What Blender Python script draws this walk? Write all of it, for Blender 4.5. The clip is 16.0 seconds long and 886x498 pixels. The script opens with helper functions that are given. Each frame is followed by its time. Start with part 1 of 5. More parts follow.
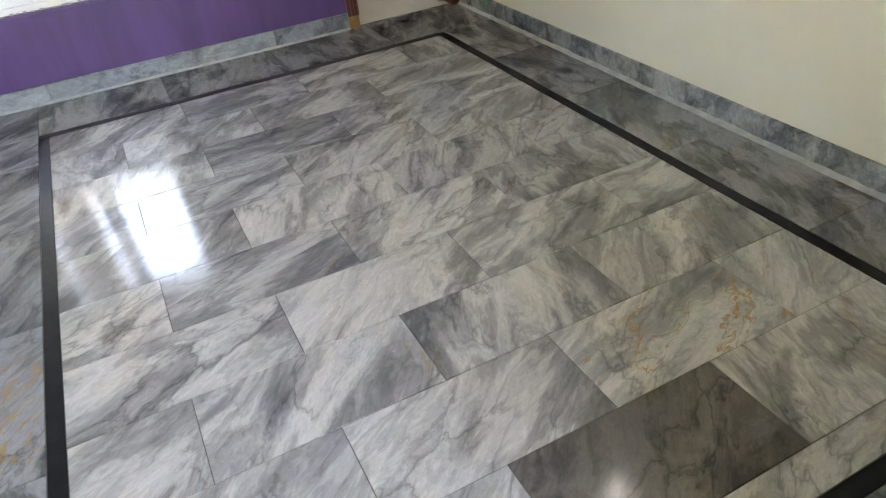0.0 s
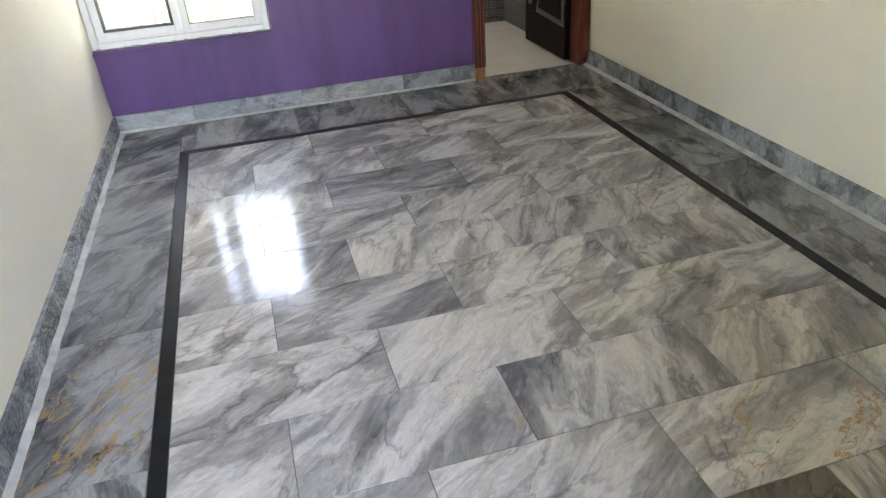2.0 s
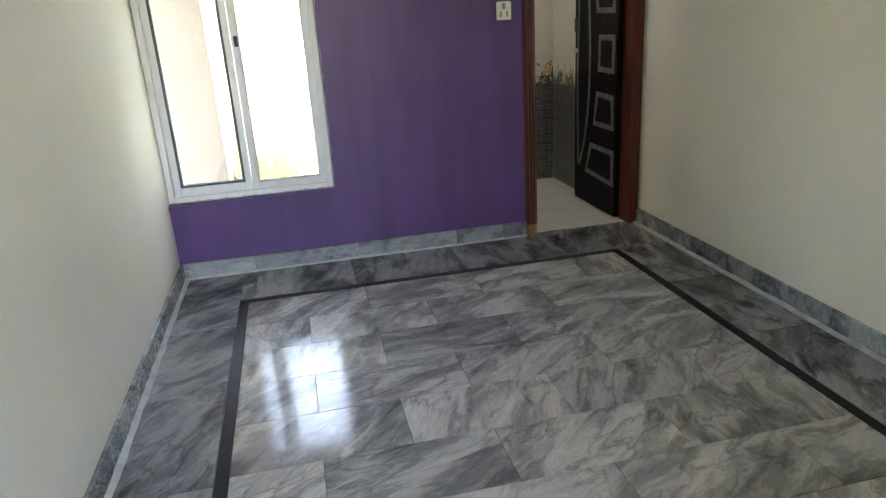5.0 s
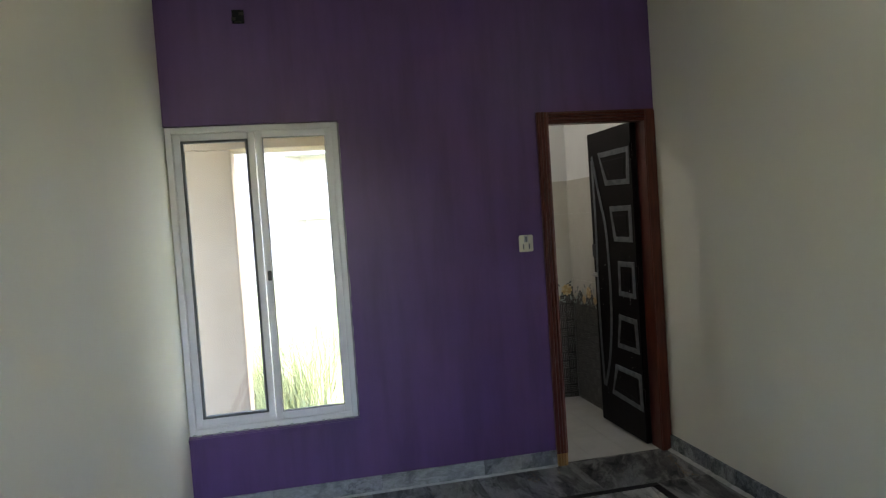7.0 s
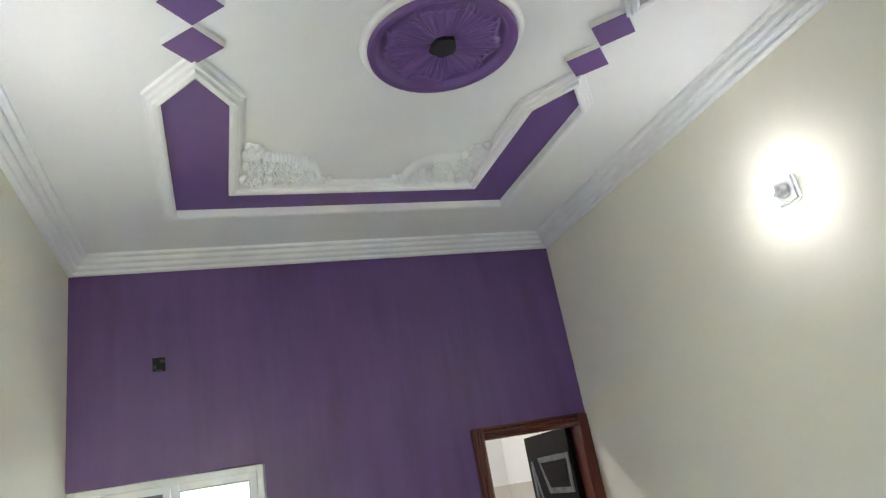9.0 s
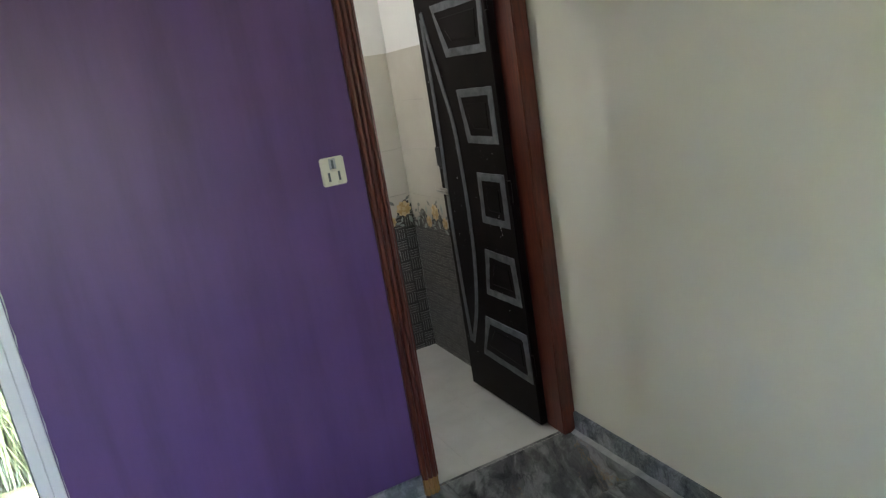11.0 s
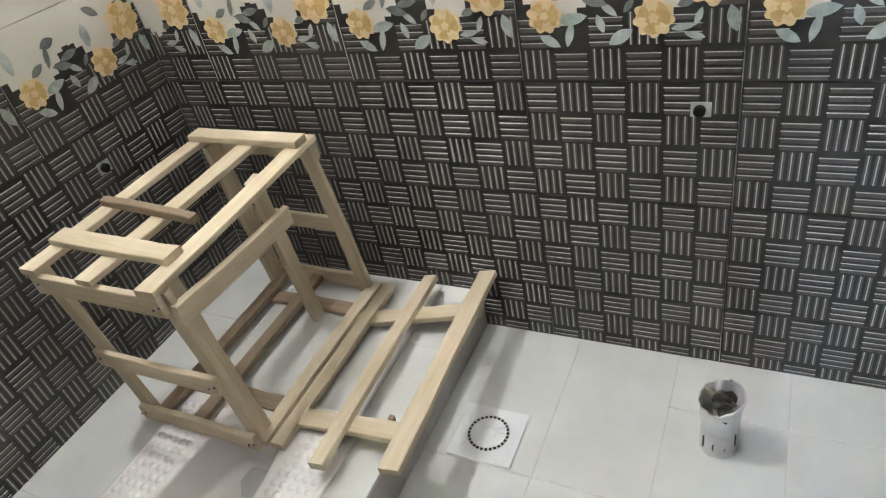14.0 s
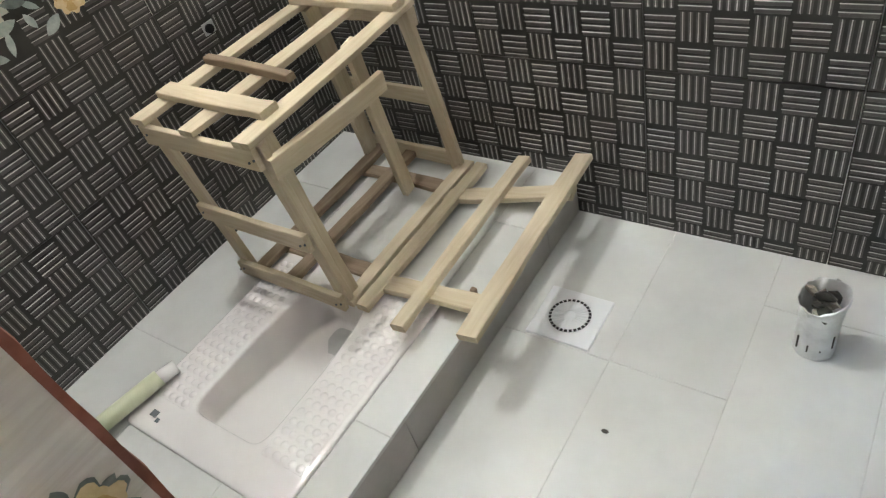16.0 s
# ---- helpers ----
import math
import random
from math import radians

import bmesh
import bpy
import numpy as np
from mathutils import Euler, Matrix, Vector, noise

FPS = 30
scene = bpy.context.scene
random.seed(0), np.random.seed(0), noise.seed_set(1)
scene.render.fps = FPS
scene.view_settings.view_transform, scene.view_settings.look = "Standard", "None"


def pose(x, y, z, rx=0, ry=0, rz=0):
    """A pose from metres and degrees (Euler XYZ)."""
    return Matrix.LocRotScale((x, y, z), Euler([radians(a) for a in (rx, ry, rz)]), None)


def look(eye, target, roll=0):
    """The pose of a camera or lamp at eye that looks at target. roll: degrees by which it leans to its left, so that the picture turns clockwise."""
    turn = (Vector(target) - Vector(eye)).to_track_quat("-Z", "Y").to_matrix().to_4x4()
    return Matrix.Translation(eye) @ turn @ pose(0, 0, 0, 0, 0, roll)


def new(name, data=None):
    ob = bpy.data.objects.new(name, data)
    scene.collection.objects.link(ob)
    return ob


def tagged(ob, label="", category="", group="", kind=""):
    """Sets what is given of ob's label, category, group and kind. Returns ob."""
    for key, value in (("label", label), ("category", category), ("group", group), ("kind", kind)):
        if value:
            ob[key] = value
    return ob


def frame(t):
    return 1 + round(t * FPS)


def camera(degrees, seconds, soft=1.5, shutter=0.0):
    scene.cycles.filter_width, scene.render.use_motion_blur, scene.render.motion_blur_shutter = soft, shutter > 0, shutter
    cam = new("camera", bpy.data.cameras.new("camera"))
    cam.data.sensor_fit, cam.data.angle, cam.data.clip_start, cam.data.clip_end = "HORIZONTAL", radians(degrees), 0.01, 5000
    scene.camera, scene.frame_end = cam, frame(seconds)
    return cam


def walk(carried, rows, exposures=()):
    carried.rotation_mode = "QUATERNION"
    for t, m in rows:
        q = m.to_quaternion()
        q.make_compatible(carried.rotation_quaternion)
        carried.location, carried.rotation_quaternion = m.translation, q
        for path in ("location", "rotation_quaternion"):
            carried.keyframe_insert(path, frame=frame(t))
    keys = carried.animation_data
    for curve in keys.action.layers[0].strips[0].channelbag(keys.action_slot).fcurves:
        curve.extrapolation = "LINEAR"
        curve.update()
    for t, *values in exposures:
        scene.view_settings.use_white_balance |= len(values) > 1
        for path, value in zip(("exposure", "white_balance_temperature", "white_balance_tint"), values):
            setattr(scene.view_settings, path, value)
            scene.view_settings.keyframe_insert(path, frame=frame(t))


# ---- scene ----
cam = camera(66.70, 16.0, soft=1.3)
PATH = [
    (0, (0.82, -3.876, 1.244), (1.466, -2.389, 0.072), -6.4),
    (0.5, (0.792, -3.864, 1.266), (1.339, -2.256, 0.209), -4.3),
    (1, (0.763, -3.863, 1.263), (1.213, -2.203, 0.243), -3.3),
    (1.5, (0.767, -3.871, 1.253), (1.187, -2.219, 0.206), -3.3),
    (2, (0.772, -3.863, 1.26), (1.207, -2.207, 0.226), -3.9),
    (2.5, (0.764, -3.84, 1.291), (1.195, -2.124, 0.357), -3.7),
    (3, (0.751, -3.829, 1.314), (1.152, -2.062, 0.469), -4.1),
    (3.2, (0.765, -3.828, 1.313), (1.148, -2.049, 0.482), -4.4),
    (5.3, (0.715, -3.828, 1.359), (1.102, -1.953, 0.779), -3.6),
    (5.5, (0.71, -3.822, 1.393), (1.093, -1.928, 0.877), -3.7),
    (6, (0.701, -3.815, 1.422), (1.06, -1.881, 1.061), -3.6),
    (6.5, (0.692, -3.788, 1.481), (1.073, -1.841, 1.225), -4.0),
    (7, (0.678, -3.77, 1.508), (1.081, -1.812, 1.424), -3.9),
    (7.5, (0.647, -3.747, 1.66), (1.169, -1.819, 1.758), -5.3),
    (8, (0.653, -3.745, 1.713), (1.267, -1.883, 2.109), -9.0),
    (8.5, (0.676, -3.778, 1.791), (1.321, -1.991, 2.415), -8.7),
    (9, (0.696, -3.748, 1.81), (1.356, -1.981, 2.473), -10.4),
    (9.5, (0.607, -3.502, 1.861), (1.485, -1.748, 2.251), -9.1),
    (10, (0.729, -3.110, 1.635), (1.704, -1.364, 1.655), -10.8),
    (10.2, (0.838, -2.949, 1.634), (1.76, -1.178, 1.517), -10.7),
    (12.3, (2.009, -1.021, 1.43), (2.67, 0.725, 0.714), -7.8),
    (12.4, (2.067, -0.926, 1.412), (2.667, 0.84, 0.692), -8.2),
    (12.5, (2.117, -0.83, 1.407), (2.636, 0.961, 0.684), -8.0),
    (12.8, (2.234, -0.577, 1.392), (2.500, 1.212, 0.542), -7.7),
    (13, (2.296, -0.386, 1.361), (2.487, 1.388, 0.460), -5.4),
    (13.2, (2.342, -0.244, 1.336), (2.436, 1.477, 0.323), -5.7),
    (13.5, (2.390, -0.039, 1.309), (2.167, 1.618, 0.211), -7.4),
    (13.8, (2.408, 0.125, 1.288), (1.819, 1.667, 0.166), -9.6),
    (14, (2.452, 0.188, 1.245), (1.603, 1.571, 0.074), -13.0),
    (14.2, (2.463, 0.190, 1.221), (1.510, 1.451, -0.004), -13.5),
    (14.5, (2.455, 0.178, 1.176), (1.376, 1.291, -0.088), -13.3),
    (15, (2.461, 0.172, 1.175), (1.372, 1.191, -0.157), -15.9),
    (15.5, (2.464, 0.168, 1.18), (1.377, 1.187, -0.154), -15.9),
    (16, (2.466, 0.168, 1.182), (1.42, 1.238, -0.146), -17.2),
]
EXPOSURES = [(0.0, 6.5, 7850, 15), (3.2, 6.4, 7800, 16), (5.5, 5.5, 7300, 14), (6.5, 5.0, 7100, 14), (7.0, 5.0, 6900, 14), (7.5, 5.35, 6700, 14), (8.0, 5.75, 6500, 14), (9.0, 6.4, 6450, 16), (9.5, 6.15, 6450, 15),
             (10.2, 5.55, 6800, 12), (12.3, 7.25, 6100, 11), (12.6, 7.35, 6100, 10), (13.0, 7.55, 6000, 8), (14.0, 7.92, 6150, 12), (16.0, 7.85, 6200, 11)]
walk(cam, [(t, look(e, g, r)) for t, e, g, r in PATH], EXPOSURES)

# ---- light ----
world = bpy.data.worlds.new("sky")
scene.world = world
world.use_nodes = True
wn = world.node_tree
sky = wn.nodes.new("ShaderNodeTexSky")
sky.sky_type, sky.sun_disc = "NISHITA", False
sky.sun_elevation, sky.sun_rotation = radians(48), radians(76)
sky.air_density, sky.dust_density = 1.0, 4.0
bg = wn.nodes["Background"]
bg.inputs["Strength"].default_value = 0.15
wn.links.new(sky.outputs[0], bg.inputs["Color"])
sun = new("sun", bpy.data.lights.new("sun", "SUN"))
sun.data.energy, sun.data.angle, sun.data.color = 1.3, radians(12), (1.0, 0.96, 0.9)
sun.matrix_world = look((12, 3, 14), (0, 0, 0))

# ---- plan, metres ----
W, L, H = 2.815, 3.94, 3.27       # room: width, length, height
BX0, BX1, BY0, BY1 = 1.03, 2.79, 0.20, 1.37   # bathroom, tile faces
PLAT, PLATX = 0.12, 1.812         # raised platform: height and its front edge
WIN = (0.0, 0.908, 0.43, 2.097)   # window opening: x, x, z, z
DOOR = (2.06, 2.812, 2.10)        # outside of the door frame: x, x, top


# ---- materials ----
def mat(name, color, rough=0.6, metal=0.0, spec=0.5):
    m = bpy.data.materials.new(name)
    m.use_nodes = True
    b = m.node_tree.nodes["Principled BSDF"]
    b.inputs["Base Color"].default_value = (*color, 1)
    b.inputs["Roughness"].default_value = rough
    b.inputs["Metallic"].default_value = metal
    b.inputs["Specular IOR Level"].default_value = spec
    return m


def node(m, kind, **inputs):
    n = m.node_tree.nodes.new(kind)
    for k, v in inputs.items():
        n.inputs[k.replace("_", " ")].default_value = v
    return n


def wire(m, a, b):
    m.node_tree.links.new(a, b)


def bsdf(m):
    return m.node_tree.nodes["Principled BSDF"]


def ramp(m, fac, stops):
    r = m.node_tree.nodes.new("ShaderNodeValToRGB")
    while len(r.color_ramp.elements) < len(stops):
        r.color_ramp.elements.new(0.5)
    for e, (p, c) in zip(r.color_ramp.elements, stops):
        e.position, e.color = p, (*c, 1)
    wire(m, fac, r.inputs["Fac"])
    return r.outputs["Color"]


def coords(m, scale=(1, 1, 1), turn=(0, 0, 0), random_shift=0.0, random_turn=0.0):
    g = m.node_tree.nodes.new("ShaderNodeNewGeometry")
    mp = m.node_tree.nodes.new("ShaderNodeMapping")
    mp.vector_type = "TEXTURE"
    mp.inputs["Scale"].default_value = [1 / q for q in scale]
    mp.inputs["Rotation"].default_value = turn
    wire(m, g.outputs["Position"], mp.inputs["Vector"])
    if random_shift:
        o = m.node_tree.nodes.new("ShaderNodeObjectInfo")
        mul = m.node_tree.nodes.new("ShaderNodeMath")
        mul.operation = "MULTIPLY"
        mul.inputs[1].default_value = random_shift
        wire(m, o.outputs["Random"], mul.inputs[0])
        wire(m, mul.outputs[0], mp.inputs["Location"])
        if random_turn:
            spin = m.node_tree.nodes.new("ShaderNodeMath")
            spin.operation = "MULTIPLY"
            spin.inputs[1].default_value = 91.7
            frac = m.node_tree.nodes.new("ShaderNodeMath")
            frac.operation = "FRACT"
            amount = m.node_tree.nodes.new("ShaderNodeMath")
            amount.operation = "MULTIPLY_ADD"
            amount.inputs[1].default_value, amount.inputs[2].default_value = random_turn, turn[2] - random_turn / 2
            axes = m.node_tree.nodes.new("ShaderNodeCombineXYZ")
            wire(m, o.outputs["Random"], spin.inputs[0])
            wire(m, spin.outputs[0], frac.inputs[0])
            wire(m, frac.outputs[0], amount.inputs[0])
            wire(m, amount.outputs[0], axes.inputs["Z"])
            wire(m, axes.outputs[0], mp.inputs["Rotation"])
    return mp.outputs["Vector"]


def bump(m, height, strength=0.2, distance=0.002):
    n = m.node_tree.nodes.new("ShaderNodeBump")
    n.inputs["Strength"].default_value = strength
    n.inputs["Distance"].default_value = distance
    wire(m, height, n.inputs["Height"])
    wire(m, n.outputs["Normal"], bsdf(m).inputs["Normal"])


def mix(m, fac, a, b):
    n = m.node_tree.nodes.new("ShaderNodeMix")
    n.data_type = "RGBA"
    for sock, v in ((n.inputs[0], fac), (n.inputs[6], a), (n.inputs[7], b)):
        if isinstance(v, (int, float)):
            sock.default_value = v
        elif isinstance(v, tuple):
            sock.default_value = (*v, 1)
        else:
            wire(m, v, sock)
    return n.outputs[2]


def mottled(name, color, color2, rough=0.6, scale=3.0, relief=0.15, grain=180.0, dist=0.001, metal=0.0, spec=0.5):
    """A surface with slow blotches between two colours and a fine grain in relief."""
    m = mat(name, color, rough, metal, spec)
    v = coords(m)
    n1 = node(m, "ShaderNodeTexNoise", Scale=scale, Detail=6.0, Roughness=0.6)
    n2 = node(m, "ShaderNodeTexNoise", Scale=grain, Detail=3.0)
    wire(m, v, n1.inputs["Vector"])
    wire(m, v, n2.inputs["Vector"])
    wire(m, ramp(m, n1.outputs["Fac"], [(0.3, color), (0.7, color2)]), bsdf(m).inputs["Base Color"])
    if relief:
        bump(m, n2.outputs["Fac"], relief, dist)
    return m


def marble(name, light, dark, rough=0.12, stretch=1.0, contrast=0.5, rust=0.0, tilt=0.6, rust_from=0.66):
    """Polished grey marble: flowing bands and thin dark veins, shifted from slab to slab."""
    m = mat(name, light, rough, 0, 0.22)
    v = coords(m, (1.45 / stretch, 2.5, 2.0), (0, 0, tilt), 37.0, 1.3)
    warp = node(m, "ShaderNodeTexNoise", Scale=2.2, Detail=5.0, Roughness=0.6, Distortion=0.4)
    wire(m, v, warp.inputs["Vector"])
    add = m.node_tree.nodes.new("ShaderNodeVectorMath")
    add.operation = "MULTIPLY_ADD"
    add.inputs[1].default_value = (0.55, 0.55, 0.55)
    wire(m, warp.outputs["Color"], add.inputs[0])
    wire(m, v, add.inputs[2])
    bands = node(m, "ShaderNodeTexNoise", Scale=2.1, Detail=8.0, Roughness=0.57, Distortion=0.9)
    wire(m, add.outputs[0], bands.inputs["Vector"])
    fine = node(m, "ShaderNodeTexNoise", Scale=30.0, Detail=5.0, Roughness=0.7)
    wire(m, add.outputs[0], fine.inputs["Vector"])
    mid = tuple(a * 0.45 + b * 0.55 for a, b in zip(light, dark))
    base = ramp(m, bands.outputs["Fac"], [(0.5 - contrast * 0.24, dark), (0.5 - contrast * 0.05, mid), (0.5 + contrast * 0.07, light), (0.5 + contrast * 0.36, tuple(min(1, c * 1.25) for c in light))])
    veins = node(m, "ShaderNodeTexVoronoi", Scale=3.2)
    veins.feature = "DISTANCE_TO_EDGE"
    wire(m, add.outputs[0], veins.inputs["Vector"])
    line = ramp(m, veins.outputs["Distance"], [(0.0, (0.45, 0.45, 0.47)), (0.028, (0.82, 0.82, 0.83)), (0.08, (1, 1, 1))])
    cloud = node(m, "ShaderNodeTexNoise", Scale=1.6, Detail=3.0, Roughness=0.5)
    wire(m, v, cloud.inputs["Vector"])
    line = mix(m, ramp(m, cloud.outputs["Fac"], [(0.40, (0, 0, 0)), (0.58, (1, 1, 1))]), (1.0, 1.0, 1.0), line)
    # short streaks along the bedding of the stone, and crystalline flecks
    streak = node(m, "ShaderNodeTexNoise", Scale=5.0, Detail=9.0, Roughness=0.68, Distortion=0.7)
    squeeze = m.node_tree.nodes.new("ShaderNodeMapping")
    squeeze.inputs["Scale"].default_value = (0.55, 1.9, 1.0)
    wire(m, add.outputs[0], squeeze.inputs["Vector"])
    wire(m, squeeze.outputs["Vector"], streak.inputs["Vector"])
    fleck = m.node_tree.nodes.new("ShaderNodeMix")
    fleck.data_type, fleck.blend_type = "RGBA", "MULTIPLY"
    fleck.inputs[0].default_value = 1.0
    wire(m, line, fleck.inputs[6])
    wire(m, ramp(m, streak.outputs["Fac"], [(0.34, (0.66, 0.66, 0.67)), (0.46, (0.97, 0.97, 0.97)), (0.62, (1.10, 1.10, 1.09))]), fleck.inputs[7])
    line = fleck.outputs[2]
    speck = ramp(m, fine.outputs["Fac"], [(0.3, (0.78, 0.78, 0.78)), (0.62, (1.08, 1.08, 1.08))])
    n = m.node_tree.nodes.new("ShaderNodeMix")
    n.data_type, n.blend_type = "RGBA", "MULTIPLY"
    n.inputs[0].default_value = 0.8
    wire(m, base, n.inputs[6])
    wire(m, line, n.inputs[7])
    n2 = m.node_tree.nodes.new("ShaderNodeMix")
    n2.data_type, n2.blend_type = "RGBA", "MULTIPLY"
    n2.inputs[0].default_value = 0.8
    wire(m, n.outputs[2], n2.inputs[6])
    wire(m, speck, n2.inputs[7])
    # each slab its own tone
    o = m.node_tree.nodes.new("ShaderNodeObjectInfo")
    tone = ramp(m, o.outputs["Random"], [(0.0, (0.82, 0.82, 0.84)), (0.5, (0.98, 0.98, 0.98)), (1.0, (1.1, 1.085, 1.06))])
    n3 = m.node_tree.nodes.new("ShaderNodeMix")
    n3.data_type, n3.blend_type = "RGBA", "MULTIPLY"
    n3.inputs[0].default_value = 1.0
    wire(m, n2.outputs[2], n3.inputs[6])
    wire(m, tone, n3.inputs[7])
    out = n3.outputs[2]
    if rust:
        r = node(m, "ShaderNodeTexNoise", Scale=2.3, Detail=6.0, Distortion=1.5)
        wire(m, add.outputs[0], r.inputs["Vector"])
        mask = ramp(m, r.outputs["Fac"], [(rust_from, (0, 0, 0)), (rust_from + 0.018, (rust, rust, rust)), (rust_from + 0.036, (0, 0, 0))])
        out = mix(m, mask, out, (0.36, 0.22, 0.08))
    wire(m, out, bsdf(m).inputs["Base Color"])
    rr = ramp(m, fine.outputs["Fac"], [(0.3, (rough * 0.7,) * 3), (0.7, (rough * 1.4,) * 3)])
    wire(m, rr, bsdf(m).inputs["Roughness"])
    return m


def wood(name, light, dark, rough=0.5, axis=2, scale=14.0, relief=0.25):
    m = mat(name, light, rough)
    s = [scale, scale, scale]
    s[axis] = scale * 0.08
    o = m.node_tree.nodes.new("ShaderNodeTexCoord")
    mp = m.node_tree.nodes.new("ShaderNodeMapping")
    mp.inputs["Scale"].default_value = s
    wire(m, o.outputs["Object"], mp.inputs["Vector"])
    n = node(m, "ShaderNodeTexNoise", Scale=3.0, Detail=8.0, Roughness=0.65, Distortion=0.6)
    wire(m, mp.outputs["Vector"], n.inputs["Vector"])
    b = node(m, "ShaderNodeTexNoise", Scale=2.5, Detail=3.0)
    wire(m, o.outputs["Object"], b.inputs["Vector"])
    c1 = ramp(m, n.outputs["Fac"], [(0.3, dark), (0.65, light)])
    c2 = mix(m, ramp(m, b.outputs["Fac"], [(0.35, (0, 0, 0)), (0.7, (0.5, 0.5, 0.5))]), c1, dark)
    wire(m, c2, bsdf(m).inputs["Base Color"])
    bump(m, n.outputs["Fac"], relief, 0.0015)
    return m


def glow(name, color, strength):
    m = bpy.data.materials.new(name)
    m.use_nodes = True
    b = m.node_tree.nodes["Principled BSDF"]
    b.inputs["Base Color"].default_value = (0.9, 0.9, 0.9, 1)
    b.inputs["Emission Color"].default_value = (*color, 1)
    b.inputs["Emission Strength"].default_value = strength
    return m


PURPLE = mottled("purple_paint", (0.098, 0.046, 0.160), (0.124, 0.060, 0.196), 0.42, 1.6, 0.35, 120, 0.0012)
roll = node(PURPLE, "ShaderNodeTexNoise", Scale=1.0, Detail=4.0, Roughness=0.6)
wire(PURPLE, coords(PURPLE, (9.0, 9.0, 1.1)), roll.inputs["Vector"])
worn = PURPLE.node_tree.nodes.new("ShaderNodeMix")
worn.data_type, worn.blend_type = "RGBA", "MULTIPLY"
worn.inputs[0].default_value = 1.0
wire(PURPLE, bsdf(PURPLE).inputs["Base Color"].links[0].from_socket, worn.inputs[6])
wire(PURPLE, ramp(PURPLE, roll.outputs["Fac"], [(0.34, (0.84, 0.82, 0.84)), (0.5, (1.0, 1.0, 1.0)), (0.68, (1.10, 1.09, 1.10))]), worn.inputs[7])
wire(PURPLE, worn.outputs[2], bsdf(PURPLE).inputs["Base Color"])
CREAM = mottled("cream_paint", (0.73, 0.70, 0.59), (0.78, 0.75, 0.64), 0.68, 1.2, 0.3, 110, 0.0012)
WHITE = mottled("white_paint", (0.80, 0.80, 0.79), (0.84, 0.84, 0.82), 0.6, 2.0, 0.25, 130)
PLASTER = mottled("white_plaster_moulding", (0.82, 0.82, 0.82), (0.85, 0.85, 0.84), 0.5, 6.0, 0.05, 200)
CEILPURPLE = mottled("purple_ceiling_paint", (0.135, 0.062, 0.230), (0.155, 0.075, 0.250), 0.45, 3.0, 0.3, 140)
FLOORMARBLE = marble("grey_marble", (0.480, 0.470, 0.453), (0.150, 0.149, 0.150), 0.12, 1.5, 0.80, 0.45, 0.75)
BORDERMARBLE = marble("dark_grey_marble", (0.27, 0.275, 0.28), (0.065, 0.068, 0.072), 0.14, 1.3, 0.7, 0.4, 1.2)
DARKSLAB = marble("brown_grey_marble", (0.13, 0.12, 0.11), (0.05, 0.046, 0.043), 0.12, 1.3, 0.6, 0.0, 0.8)
STAINMARBLE = marble("rust_veined_marble", (0.48, 0.475, 0.465), (0.165, 0.165, 0.17), 0.12, 1.5, 0.80, 1.0, 0.75, 0.58)
RUSTBORDER = marble("rust_veined_dark_marble", (0.27, 0.275, 0.28), (0.065, 0.068, 0.072), 0.14, 1.3, 0.7, 0.9, 1.5, 0.55)
SKIRTMARBLE = marble("blue_grey_marble", (0.32, 0.34, 0.35), (0.13, 0.145, 0.155), 0.25, 1.5, 0.6, 0.0, 0.3)
BLACKSTONE = mottled("black_granite", (0.009, 0.009, 0.011), (0.018, 0.018, 0.020), 0.30, 20.0, 0.1, 300, 0.001, 0.0, 0.12)
BATHGROUT = mottled("pale_grout", (0.50, 0.49, 0.47), (0.62, 0.61, 0.58), 0.9, 9.0, 0.4, 150)
FLOORGROUT = mottled("dark_floor_joint", (0.07, 0.07, 0.07), (0.14, 0.135, 0.13), 0.9, 9.0, 0.4, 150)
GROUT = mottled("grout", (0.30, 0.29, 0.27), (0.42, 0.41, 0.39), 0.9, 9.0, 0.4, 150)
SEALANT = mottled("white_filler", (0.30, 0.31, 0.31), (0.52, 0.52, 0.51), 0.8, 14.0, 0.5, 120)
REDWOOD = wood("red_brown_stained_wood", (0.150, 0.033, 0.016), (0.062, 0.013, 0.009), 0.32, 2, 22.0, 0.3)
RAWWOOD = wood("bare_wood", (0.45, 0.27, 0.09), (0.28, 0.15, 0.05), 0.6, 2)
DARKWOOD = mottled("dark_door_stain", (0.0055, 0.0038, 0.0040), (0.011, 0.0075, 0.0075), 0.40, 7.0, 0.2, 160, 0.001, 0.0, 0.08)
PUTTY = mottled("grey_putty", (0.065, 0.072, 0.080), (0.165, 0.175, 0.19), 0.55, 24.0, 0.5, 200)
SPLASH = mottled("paint_splash", (0.32, 0.32, 0.33), (0.5, 0.5, 0.5), 0.7, 40.0)
PINE = wood("pine_batten", (0.68, 0.595, 0.44), (0.49, 0.395, 0.26), 0.65, 2, 16.0, 0.4)
# darker pine for the loose slat, bottom battens and lid supports
PINEDARK = wood("dark_pine_batten", (0.36, 0.28, 0.19), (0.20, 0.14, 0.09), 0.75, 2, 16.0, 0.5)
ALU = mottled("white_aluminium", (0.76, 0.77, 0.78), (0.80, 0.80, 0.81), 0.35, 5.0, 0.03, 200)
RUBBER = mottled("grey_gasket", (0.10, 0.11, 0.12), (0.15, 0.16, 0.17), 0.7)
BLACKPLASTIC = mat("black_plastic", (0.01, 0.01, 0.01), 0.4)
